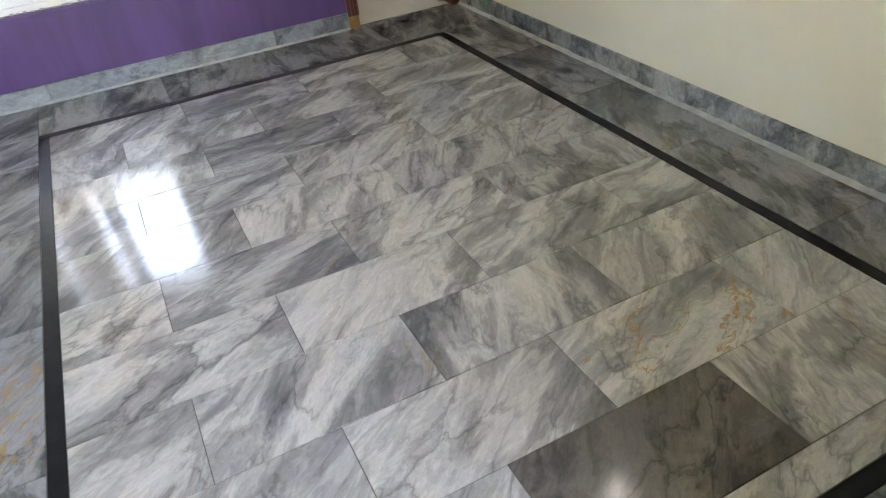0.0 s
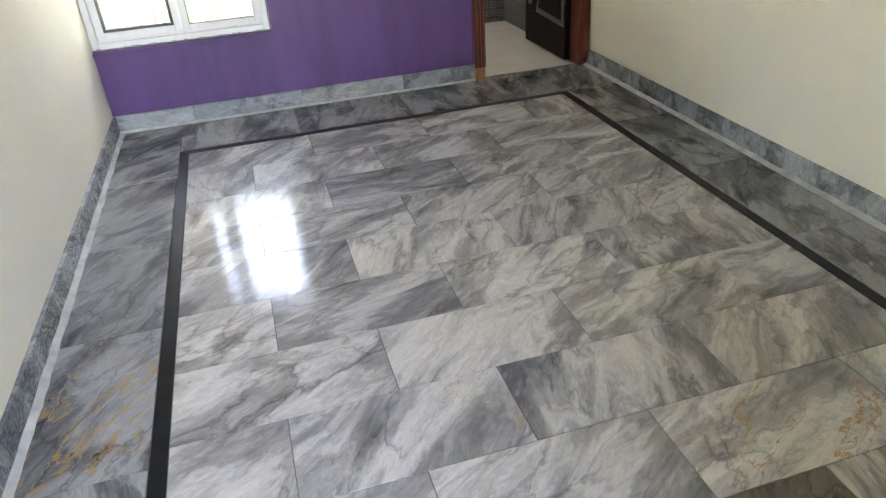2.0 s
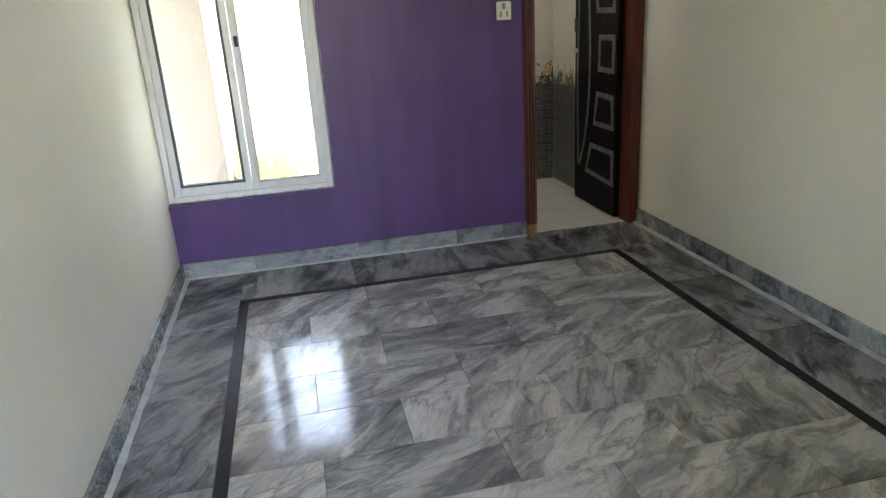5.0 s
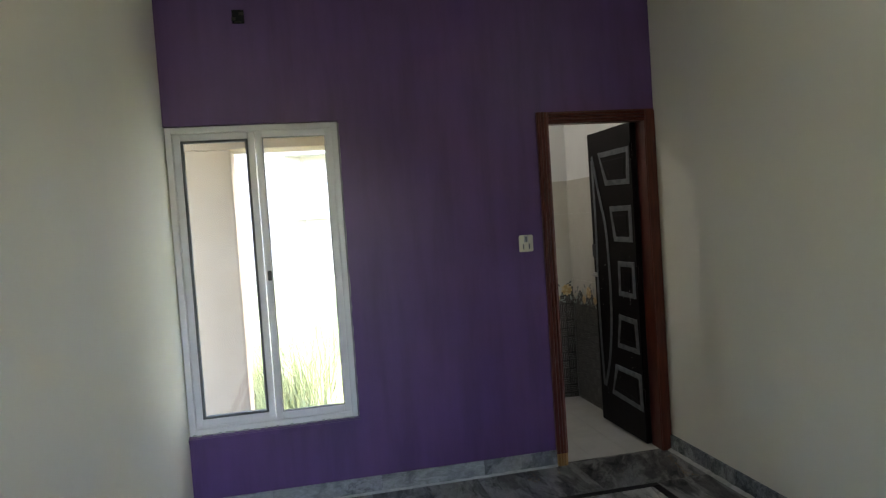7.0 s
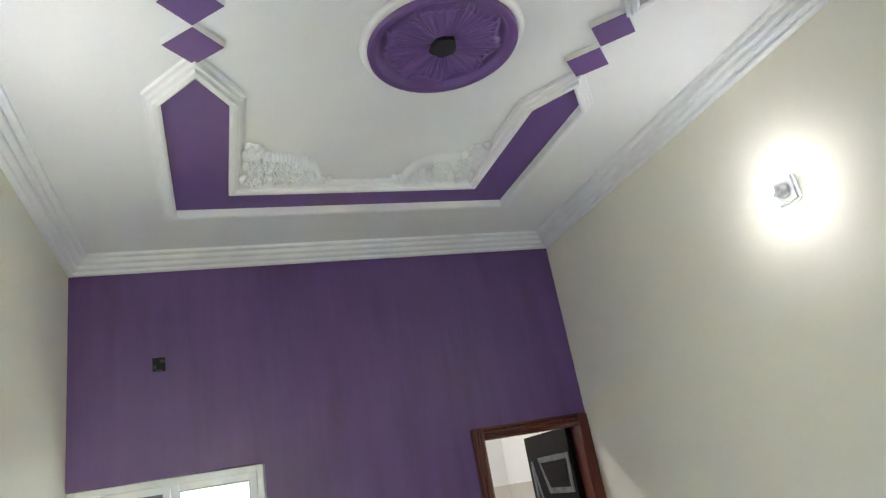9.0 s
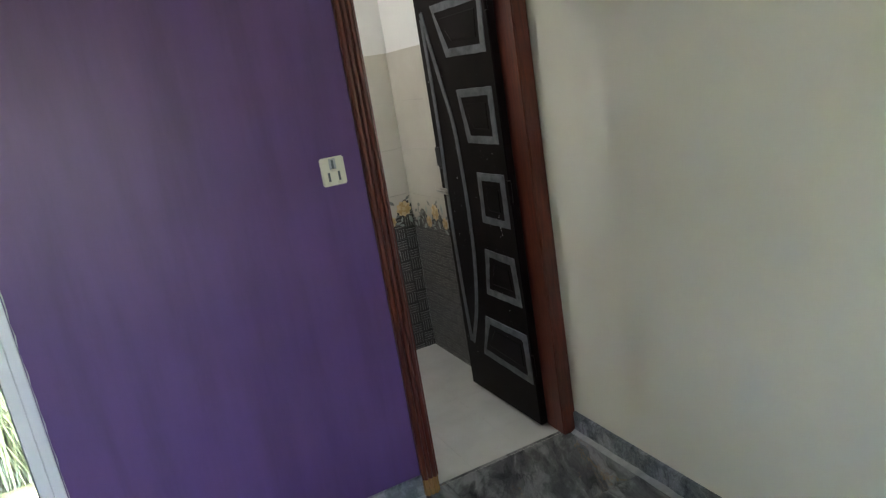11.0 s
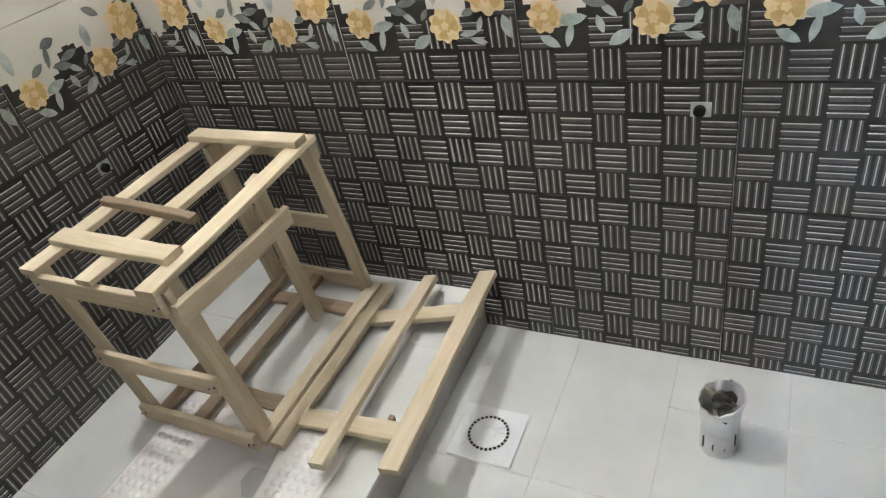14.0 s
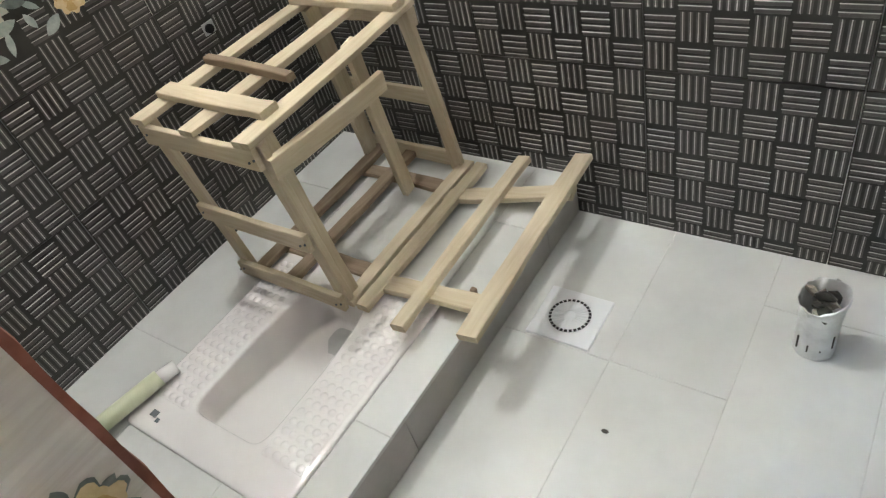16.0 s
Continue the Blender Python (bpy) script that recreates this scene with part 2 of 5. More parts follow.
CREAMPLASTIC = mottled("ivory_plastic", (0.66, 0.62, 0.48), (0.72, 0.68, 0.55), 0.35, 12.0, 0.0)
WHITEPLASTIC = mottled("white_plastic", (0.72, 0.73, 0.74), (0.78, 0.78, 0.78), 0.35, 9.0, 0.0)
DARKGAP = mat("dark_gap", (0.01, 0.01, 0.01), 0.9)
METAL = mottled("steel", (0.45, 0.44, 0.42), (0.6, 0.58, 0.55), 0.35, 20.0, 0.2, 150, 0.001, 1.0)
CHROME = mottled("foil_wrapped_pipe", (0.50, 0.50, 0.49), (0.72, 0.72, 0.70), 0.28, 18.0, 0.5, 40, 0.005, 0.4)
SILT = mottled("dark_grime", (0.03, 0.027, 0.022), (0.10, 0.09, 0.075), 0.9, 30.0, 0.6, 90)
RAG = mottled("crumpled_paper", (0.12, 0.10, 0.08), (0.42, 0.37, 0.30), 0.85, 30.0, 0.7, 70, 0.004)
BATHFLOOR = mottled("pale_floor_tile", (0.60, 0.60, 0.57), (0.69, 0.69, 0.66), 0.22, 5.0, 0.12, 60)
CERAMIC = mottled("white_ceramic", (0.79, 0.755, 0.73), (0.83, 0.80, 0.775), 0.06, 4.0, 0.0)
# shade of the step face is put into this darker grey
RISER = mottled("shade_toned_riser_tile", (0.36, 0.34, 0.31), (0.45, 0.42, 0.39), 0.35, 8.0, 0.2, 90)
BEIGETILE = mottled("cream_wall_tile", (0.62, 0.59, 0.52), (0.68, 0.65, 0.58), 0.22, 4.0, 0.15, 50)
REVEALTILE = wood("beige_wood_grain_tile", (0.84, 0.79, 0.73), (0.60, 0.53, 0.47), 0.25, 0, 17.0, 0.1)
REVEALUP = wood("beige_upright_grain_tile", (0.84, 0.79, 0.73), (0.60, 0.53, 0.47), 0.25, 2, 17.0, 0.1)
TERRACOTTA = mottled("terracotta_tile_edge", (0.22, 0.075, 0.045), (0.32, 0.12, 0.08), 0.85, 40.0, 0.5)
TILEBLACK = mottled("black_tile", (0.026, 0.024, 0.021), (0.042, 0.038, 0.034), 0.30, 18.0, 0.2, 120)
WEAVEGREY = mottled("grey_weave_bar", (0.070, 0.065, 0.058), (0.105, 0.097, 0.088), 0.35, 26.0, 0.2, 160)
WEAVELINE = mottled("pale_weave_line", (0.38, 0.365, 0.34), (0.56, 0.54, 0.505), 0.35, 26.0, 0.2, 160)
PETAL = mottled("cream_petal_print", (0.62, 0.45, 0.22), (0.74, 0.60, 0.37), 0.3, 60.0, 0.15, 150)
PETALCORE = mottled("amber_petal_print", (0.50, 0.31, 0.11), (0.62, 0.43, 0.19), 0.3, 80.0, 0.15, 150)
LEAFPALE = mottled("grey_green_leaf_print", (0.27, 0.31, 0.29), (0.46, 0.50, 0.47), 0.3, 50.0, 0.15, 150)
LEAFDARK = mottled("dark_leaf_print", (0.12, 0.13, 0.12), (0.24, 0.26, 0.24), 0.3, 50.0, 0.15, 150)
BLUECAP = mat("blue_plastic_cap", (0.08, 0.20, 0.45), 0.4)
PVC = mottled("pale_green_pipe", (0.60, 0.63, 0.42), (0.68, 0.70, 0.50), 0.35, 10.0, 0.0)
OUTWALL = mottled("beige_weathershield_paint", (0.27, 0.20, 0.155), (0.33, 0.255, 0.205), 0.8, 2.0, 0.3, 60)
HOUSEWHITE = mottled("white_house_wall", (0.35, 0.35, 0.355), (0.41, 0.41, 0.41), 0.8, 0.6, 0.3, 20)
TEAL = mottled("teal_window_glass", (0.015, 0.085, 0.075), (0.03, 0.12, 0.105), 0.2, 2.0, 0.0)
SOIL = mottled("grassy_soil", (0.11, 0.12, 0.06), (0.18, 0.18, 0.09), 0.95, 1.5, 0.6, 20, 0.02)
GRASS = mottled("grass_blades", (0.20, 0.25, 0.14), (0.34, 0.37, 0.27), 0.6, 2.5, 0.0)
BULB = glow("lit_bulb", (0.93, 0.97, 1.0), 2.8)
BATHBULB = glow("lit_bathroom_bulb", (1.0, 0.98, 0.94), 8.4)

GLASS = bpy.data.materials.new("window_glass")
GLASS.use_nodes = True
gn = GLASS.node_tree
gn.nodes.remove(gn.nodes["Principled BSDF"])
tr, gl, mx = gn.nodes.new("ShaderNodeBsdfTransparent"), gn.nodes.new("ShaderNodeBsdfGlossy"), gn.nodes.new("ShaderNodeMixShader")
tr.inputs[0].default_value = (0.95, 0.97, 0.96, 1)
gl.inputs["Roughness"].default_value = 0.02
mx.inputs[0].default_value = 0.06
gn.links.new(tr.outputs[0], mx.inputs[1])
gn.links.new(gl.outputs[0], mx.inputs[2])
gn.links.new(mx.outputs[0], gn.nodes["Material Output"].inputs["Surface"])


# ---- mesh helpers ----
def mesh_of(name, bm, mats, smooth=False):
    me = bpy.data.meshes.new(name)
    bm.normal_update()
    bm.to_mesh(me)
    bm.free()
    for m in mats if isinstance(mats, (list, tuple)) else [mats]:
        me.materials.append(m)
    if smooth:
        for p in me.polygons:
            p.use_smooth = True
    return me


def part(name, bm, material, parent, label="", smooth=False):
    """Links a bmesh as one mesh object under a thing or a part."""
    me = bm if isinstance(bm, bpy.types.Mesh) else mesh_of(name, bm, material, smooth)
    ob = new(name, me)
    ob.parent = parent
    return tagged(ob, label)


def thing(name, label, category, place=None, group="", kind=""):
    ob = new(name)
    ob.empty_display_size = 0.1
    if place is not None:
        ob.matrix_basis = place
    return tagged(ob, label, category, group, kind)


def structure(name, bm, material, label="", category="", smooth=False):
    ob = new(name, mesh_of(name, bm, material, smooth))
    return tagged(ob, label, category, "", "structure")


def box(bm, x0, x1, y0, y1, z0, z1, mi=0):
    vs = [bm.verts.new((x, y, z)) for z in (z0, z1) for x, y in ((x0, y0), (x1, y0), (x1, y1), (x0, y1))]
    for idx in ((3, 2, 1, 0), (4, 5, 6, 7), (0, 1, 5, 4), (1, 2, 6, 5), (2, 3, 7, 6), (3, 0, 4, 7)):
        bm.faces.new([vs[i] for i in idx]).material_index = mi
    return vs


def boxes(*rows):
    bm = bmesh.new()
    for r in rows:
        box(bm, *r)
    return bm


def rounded(bm, width=0.004, segs=2):
    bmesh.ops.bevel(bm, geom=list(bm.edges), offset=width, segments=segs, affect="EDGES", clamp_overlap=True)
    return bm


def rbox(x0, x1, y0, y1, z0, z1, width=0.004, segs=2):
    bm = bmesh.new()
    box(bm, x0, x1, y0, y1, z0, z1)
    return rounded(bm, width, segs)


def prism(bm, pts, z0, z1, mi=0, mi_side=None):
    """A flat polygon of (x, y) raised from z0 to z1."""
    lo, hi = [bm.verts.new((x, y, z0)) for x, y in pts], [bm.verts.new((x, y, z1)) for x, y in pts]
    bm.faces.new(hi).material_index = mi
    bm.faces.new(lo[::-1]).material_index = mi
    n = len(pts)
    for i in range(n):
        bm.faces.new((lo[i], lo[(i + 1) % n], hi[(i + 1) % n], hi[i])).material_index = mi if mi_side is None else mi_side


def lathe(bm, profile, segs=24, center=(0, 0, 0), mi=0, caps=True):
    """Turns (radius, height) points round the z axis through center."""
    rings = []
    for r, z in profile:
        rings.append([bm.verts.new((center[0] + r * math.cos(2 * math.pi * i / segs), center[1] + r * math.sin(2 * math.pi * i / segs), center[2] + z)) for i in range(segs)])
    for a, b in zip(rings, rings[1:]):
        for i in range(segs):
            bm.faces.new((a[i], a[(i + 1) % segs], b[(i + 1) % segs], b[i])).material_index = mi
    for ring, flip in ((rings[0], True), (rings[-1], False)) if caps else ():
        bm.faces.new(ring[::-1] if flip else ring).material_index = mi


def sweep(bm, path, profile, closed=True, mi=0):
    """Sweeps (outward, z) profile points along a flat path of (x, y), mitred at its corners."""
    n, rings = len(path), []
    for i, p in enumerate(path):
        p = Vector(p)
        a = Vector(path[i - 1]) if closed or i else None
        b = Vector(path[(i + 1) % n]) if closed or i < n - 1 else None
        d1 = (p - a).normalized() if a is not None else (b - p).normalized()
        d2 = (b - p).normalized() if b is not None else d1
        n1, n2 = Vector((d1.y, -d1.x)), Vector((d2.y, -d2.x))
        m = (n1 + n2).normalized()
        m = m / max(0.3, m.dot(n1))
        rings.append([bm.verts.new((p.x + m.x * o, p.y + m.y * o, z)) for o, z in profile])
    k = len(profile)
    for i in range(n if closed else n - 1):
        a, b = rings[i], rings[(i + 1) % n]
        for j in range(k - 1):
            bm.faces.new((a[j], a[j + 1], b[j + 1], b[j])).material_index = mi
    if not closed:
        bm.faces.new(rings[0])
        bm.faces.new(rings[-1][::-1])


# ---- room shell ----
T = 0.207  # thickness of the window and door wall
wx0, wx1, wz0, wz1 = WIN
ox0, ox1, oz1 = DOOR[0] + 0.004, W, DOOR[2] - 0.01
bm = boxes((wx0, wx1, 0, T, 0, wz0), (wx0, wx1, 0, T, wz1, H), (wx1, ox0, 0, T - 0.01, 0, H), (ox0, ox1, 0, T - 0.01, oz1, H))
wall_north = structure("wall_north", bm, PURPLE, "purple painted wall with a window and a doorway", "wall")
bm = boxes((-0.2, 0, -L - 1.6, T, 0, H), (-0.2, 0, T, T + 0.02, 0, H))
wall_west = structure("wall_west", bm, CREAM, "plain cream painted wall", "wall")
bm = boxes((W, W + 0.2, -L - 1.6, BY1 + 0.2, 0, H))
wall_east = structure("wall_east", bm, CREAM, "plain cream painted wall", "wall")
bm = boxes((0, 0.2, -L - 0.15, -L, 0, H), (1.25, W, -L - 0.15, -L, 0, H), (0.2, 1.25, -L - 0.15, -L, 2.15, H))
wall_south = structure("wall_south", bm, CREAM, "cream wall with the open entry doorway", "wall")
# out of view; the opening is an addition that brightens the room evenly
wall_lobby = structure("wall_lobby", boxes((-0.2, W + 0.2, -L - 1.75, -L - 1.6, 0, 0.9), (-0.2, W + 0.2, -L - 1.75, -L - 1.6, 2.5, H), (-0.2, 0.4, -L - 1.75, -L - 1.6, 0.9, 2.5), (1.7, W + 0.2, -L - 1.75, -L - 1.6, 0.9, 2.5)), CREAM, "unseen cream lobby wall, its opening added to let in fill daylight", "wall")

ceiling = structure("ceiling", boxes((-0.2, W + 0.2, -L - 1.75, BY1 + 0.2, H, H + 0.15)), WHITE, "white painted ceiling", "ceiling")

# stepped cornice round the room
cornice_profile = [(0.0, H), (0.098, H), (0.098, H - 0.014), (0.094, H - 0.019), (0.066, H - 0.019), (0.066, H - 0.025), (0.074, H - 0.027), (0.074, H - 0.040), (0.070, H - 0.045), (0.042, H - 0.045), (0.042, H - 0.051),
                   (0.050, H - 0.053), (0.050, H - 0.066), (0.046, H - 0.071), (0.018, H - 0.071), (0.018, H - 0.077), (0.026, H - 0.079), (0.026, H - 0.088), (0.022, H - 0.092), (0.0, H - 0.092)]
bm = bmesh.new()
sweep(bm, [(0, 0), (0, -L), (W, -L), (W, 0)][::-1], cornice_profile)
structure("cornice_trim", bm, PLASTER, "white stepped plaster cornice", "cornice")

# ---- ceiling pattern ----
CX, CY = 1.412, -1.97
def mirror_y(pts):
    return [(x, 2 * CY - y) for x, y in pts][::-1]

OUTER = [(0.69, -1.745), (0.555, -1.565), (0.555, -0.595), (2 * CX - 0.555, -0.595), (2 * CX - 0.555, -1.565), (2 * CX - 0.69, -1.745),
         (2 * CX - 0.815, -1.565), (2 * CX - 0.815, -0.838), (0.815, -0.838), (0.815, -1.565)]
rim = [(-0.012, H), (-0.012, H - 0.042), (-0.002, H - 0.048), (0.014, H - 0.046), (0.017, H - 0.034), (0.030, H - 0.032), (0.034, H - 0.016), (0.046, H - 0.014), (0.048, H)]
for side, pts in (("a", OUTER), ("b", mirror_y(OUTER))):
    panel = thing("ceiling_panel", "purple U-shaped ceiling panel with white plaster moulding", "ceiling moulding", pose(0, 0, 0), "ceiling panels")
    area = sum(a[0] * b[1] - b[0] * a[1] for a, b in zip(pts, pts[1:] + pts[:1]))
    ring = pts if area > 0 else pts[::-1]
    bm = bmesh.new()
    prism(bm, ring, H - 0.006, H + 0.002)
    part("field", bm, CEILPURPLE, panel, "purple painted field")
    bm = bmesh.new()
    sweep(bm, ring, rim)
    part("moulding", bm, PLASTER, panel, "white plaster moulding")

def diamond(x, y):
    d = thing("ceiling_diamond", "purple diamond of raised plaster with white sides on the ceiling", "ceiling moulding", pose(x, y, H), "ceiling diamonds")
    bm = bmesh.new()
    prism(bm, [(0, -0.096), (0.096, 0), (0, 0.096), (-0.096, 0)], -0.022, 0.002)
    part("block", bm, PLASTER, d, "white plaster sides")
    bm = bmesh.new()
    prism(bm, [(0, -0.093), (0.093, 0), (0, 0.093), (-0.093, 0)], -0.0245, -0.0215)
    part("face", bm, CEILPURPLE, d, "purple face")

for x in (0.69, 2 * CX - 0.70):
    for y in (CY + 0.097, CY - 0.097):
        diamond(x, y)

# rosette of acanthus leaves
rosette = thing("ceiling_rosette", "round purple plaster rosette with acanthus leaves and an open centre hole", "ceiling rose", pose(1.505, -1.945, H))
bm = bmesh.new()
NR, NA = 44, 288
rows_ = []
for i in range(NR + 1):
    r = 0.035 + (0.262 - 0.035) * i / NR
    ring_ = []
    for j in range(NA):
        a = 2 * math.pi * j / NA
        u = (r - 0.035) / 0.227
        p = abs(math.sin(4.5 * a + 0.3))
        tip = 0.80 - 0.10 * p + 0.012 * math.sin(54 * a)
        on = 1 / (1 + math.exp(min(60.0, (u - tip) / 0.012)))
        leaf = on * (0.008 * (1 - p) ** 0.6 + 0.005 * abs(math.sin(27 * a + 2.0 * u * math.sin(4.5 * a))) ** 0.7 * math.sin(math.pi * min(1.0, u / tip)) + 0.009 * math.exp(-((u - tip + 0.05) / 0.045) ** 2) * (0.55 + 0.45 * math.sin(45 * a)))
        ring = 0.024 / (1 + math.exp(max(-60.0, min(60.0, -(u - 0.865) / 0.010))))
        z = -0.024 - leaf - ring
        ring_.append(bm.verts.new((r * math.cos(a), r * math.sin(a), z)))
    rows_.append(ring_)
rows_.append([bm.verts.new((0.268 * math.cos(2 * math.pi * j / NA), 0.268 * math.sin(2 * math.pi * j / NA), 0.0)) for j in range(NA)])
for a_, b_ in zip(rows_, rows_[1:]):
    for j in range(NA):
        bm.faces.new((a_[j], b_[j], b_[(j + 1) % NA], a_[(j + 1) % NA]))
bmesh.ops.reverse_faces(bm, faces=list(bm.faces))
part("relief", bm, CEILPURPLE, rosette, "purple leaf relief", smooth=True)
bm = bmesh.new()
lathe(bm, [(0.262, -0.002), (0.286, -0.004), (0.290, -0.018), (0.282, -0.030), (0.268, -0.034), (0.262, -0.030)], 64, caps=False)
part("rim", bm, PLASTER, rosette, "white rim", smooth=True)
# ragged black block, its colour giving the dark of the centre hole
bm = bmesh.new()
pts_ = [((0.046 + 0.012 * noise.noise(Vector((math.cos(a) * 1.7, math.sin(a) * 1.7, 3)))) * math.cos(a), (0.046 + 0.012 * noise.noise(Vector((math.cos(a) * 1.7, math.sin(a) * 1.7, 3)))) * math.sin(a)) for a in [2 * math.pi * k / 22 for k in range(22)]]
prism(bm, pts_, -0.046, -0.030)
part("hole", bm, DARKGAP, rosette, "black block for the darkness of the hole")

# corner ornaments: scrolls and leaves of white plaster
def ornament(x, y, sx, sy):
    o = thing("ceiling_ornament", "white plaster corner ornament of scrolls and leaves on the ceiling", "ceiling moulding", pose(x, y, H), "ceiling corner ornaments")
    rng = random.Random(5)
    bm = bmesh.new()
    edge = [(0, 0), (0.42, 0), (0.405, 0.045), (0.362, 0.055), (0.360, 0.120), (0.335, 0.185), (0.285, 0.240), (0.215, 0.268), (0.130, 0.275), (0.110, 0.290), (0.095, 0.345), (0, 0.375)]
    pts = [(px * sx, py * sy) for px, py in edge]
    if sx * sy < 0:
        pts = pts[::-1]
    prism(bm, pts, -0.010, 0.002)
    part("backing", bm, PLASTER, o)
    bm = bmesh.new()
    def blob(cx, cy, rx, ry, rz, turn):
        m = Matrix.LocRotScale((cx * sx, cy * sy, -0.010), Euler((0, 0, turn * sx * sy)), (rx, ry, rz))
        bmesh.ops.create_icosphere(bm, subdivisions=2, radius=1, matrix=m)
    def scroll(cx, cy, r0, turns, start, way):
        n = int(14 * turns)
        for k in range(n):
            a = start + way * 2 * math.pi * k / 14
            r = r0 * (1 - 0.8 * k / n)
            blob(cx + r * math.cos(a), cy + r * math.sin(a), 0.011, 0.008, 0.026, a)
    # raised bow along the outer edge
    for (ax, ay), (bx_, by_) in zip(edge[3:9], edge[4:10]):
        for q in range(5):
            f_ = q / 5
            blob(ax + (bx_ - ax) * f_ - 0.006, ay + (by_ - ay) * f_ - 0.006, 0.017, 0.013, 0.032, math.atan2(by_ - ay, bx_ - ax))
    for cx, cy, r0 in ((0.075, 0.075, 0.052), (0.185, 0.080, 0.050), (0.080, 0.190, 0.050), (0.285, 0.075, 0.042), (0.190, 0.185, 0.048), (0.052, 0.290, 0.034), (0.355, 0.035, 0.026)):
        scroll(cx, cy, r0, 1.8, rng.uniform(0, 6.28), rng.choice((-1, 1)))
        for q in range(7):
            a = 2 * math.pi * q / 7 + rng.uniform(-0.3, 0.3)
            blob(cx + r0 * 1.15 * math.cos(a), cy + r0 * 1.15 * math.sin(a), r0 * 0.42, r0 * 0.19, 0.028, a + 0.7)
    for cx, cy in ((0.03, 0.355), (0.065, 0.345), (0.085, 0.315), (0.395, 0.022), (0.405, 0.05), (0.375, 0.05)):
        blob(cx, cy, 0.020, 0.012, 0.018, 0.7)
    part("relief", bm, PLASTER, o, smooth=True)

for sx in (1, -1):
    for sy in (-1, 1):
        ornament(CX - sx * (CX - 0.846), -0.868 if sy < 0 else 2 * CY + 0.868, sx, sy)

# ---- window ----
def window():
    w = thing("window_1", "white aluminium sliding window, closed, with clear glass", "window", kind="structure")
    x0, x1, z0, z1 = wx0 + 0.003, wx1 - 0.003, wz0 + 0.012, wz1 - 0.003
    f = 0.032
    y0, y1 = 0.015, 0.085
    bm = bmesh.new()
    for b in ((x0, x0 + f, y0, y1, z0, z1), (x1 - f, x1, y0, y1, z0, z1), (x0 + f, x1 - f, y0, y1, z0, z0 + f), (x0 + f, x1 - f, y0, y1, z1 - f, z1)):
        box(bm, *b)
    part("window_frame", rounded(bm, 0.003, 1), ALU, w, "white frame with a worn bottom track")
    bm = bmesh.new()
    for k in (0.030, 0.060):
        box(bm, x0 + f, x1 - f, k - 0.002, k + 0.002, z0 + f - 0.002, z0 + f + 0.010)
    part("track", bm, ALU, w, "worn sliding track")
    def sash(name, a, b, ya, yb, latch):
        s = 0.037
        bm = bmesh.new()
        for q in ((a, a + s, ya, yb, z0 + f + 0.006, z1 - f), (b - s, b, ya, yb, z0 + f + 0.006, z1 - f), (a + s, b - s, ya, yb, z0 + f + 0.006, z0 + f + 0.006 + s), (a + s, b - s, ya, yb, z1 - f - s, z1 - f)):
            box(bm, *q)
        sa = part("sash", rounded(bm, 0.003, 1), ALU, w)
        bm = bmesh.new()
        # rear sash: gasket widened so its grey stands in for the reveal shadow
        g = 0.004 if latch else 0.014
        zl, zh, xa, xb, ym = z0 + f + 0.006 + s, z1 - f - s, a + s, b - s, (ya + yb) / 2
        for q in ((xa, xa + g, ya + 0.002, yb - 0.002, zl, zh), (xb - g, xb, ya + 0.002, yb - 0.002, zl, zh), (xa + g, xb - g, ya + 0.002, yb - 0.002, zl, zl + g), (xa + g, xb - g, ya + 0.002, yb - 0.002, zh - g, zh)):
            box(bm, *q)
        part("gasket", bm, RUBBER, sa, "grey rubber gasket, wider on the rear sash as reveal shadow")
        pane = part("pane", boxes((xa + g, xb - g, ym - 0.002, ym + 0.002, zl + g, zh - g)), GLASS, sa, "clear glass")
        pane.visible_shadow = False
        if latch:
            l = part("latch", rbox(a + 0.012, a + 0.034, ya - 0.010, ya, 1.245, 1.30, 0.003), BLACKPLASTIC, sa, "black latch")
            part("latch_plate", rbox(a + 0.016, a + 0.030, ya - 0.004, ya, 1.13, 1.24, 0.002), ALU, sa)
    mid = (x0 + x1) / 2
    sash("sash", x0 + f + 0.001, mid + 0.004, 0.050, 0.078, False)
    sash("sash", mid + 0.008, x1 - f - 0.001, 0.020, 0.048, True)
    part("window_sill", boxes((wx0 + 0.002, wx1 - 0.002, 0.0, T - 0.004, wz0 + 0.001, wz0 + 0.012)), PURPLE, w, "purple painted sill")
    part("sill_nosing", rbox(wx0 + 0.001, wx1 + 0.014, -0.024, -0.001, wz0 - 0.020, wz0 + 0.010, 0.006, 2), PURPLE, w, "rounded purple sill edge")
    rng = random.Random(9)
    bm = bmesh.new()
    for k in range(26):
        x, e = wx0 + 0.03 + (wx1 - wx0 - 0.06) * k / 25 + rng.uniform(-0.008, 0.008), rng.uniform(0.006, 0.017)
        box(bm, x - e, x + e, 0.004 - rng.uniform(0.0, 0.016), 0.016, wz0 + 0.0125, wz0 + 0.0135 + rng.uniform(0.0, 0.006))
    part("plaster_crumbs", bm, SEALANT, w, "white plaster smears along the sill")["kind"] = "stuff"
    bm = bmesh.new()
    prev = None
    for k in range(41):
        z = wz0 + 0.02 + (wz1 - wz0 - 0.03) * k / 40
        row = [bm.verts.new((wx1 - 0.004, 0.016, z)), bm.verts.new((wx1 + 0.002 + rng.uniform(0, 0.005), -0.0012, z)), bm.verts.new((wx1 + 0.001, 0.0005, z))]
        if prev:
            for i in range(2):
                bm.faces.new((prev[i], prev[i + 1], row[i + 1], row[i]))
        prev = row
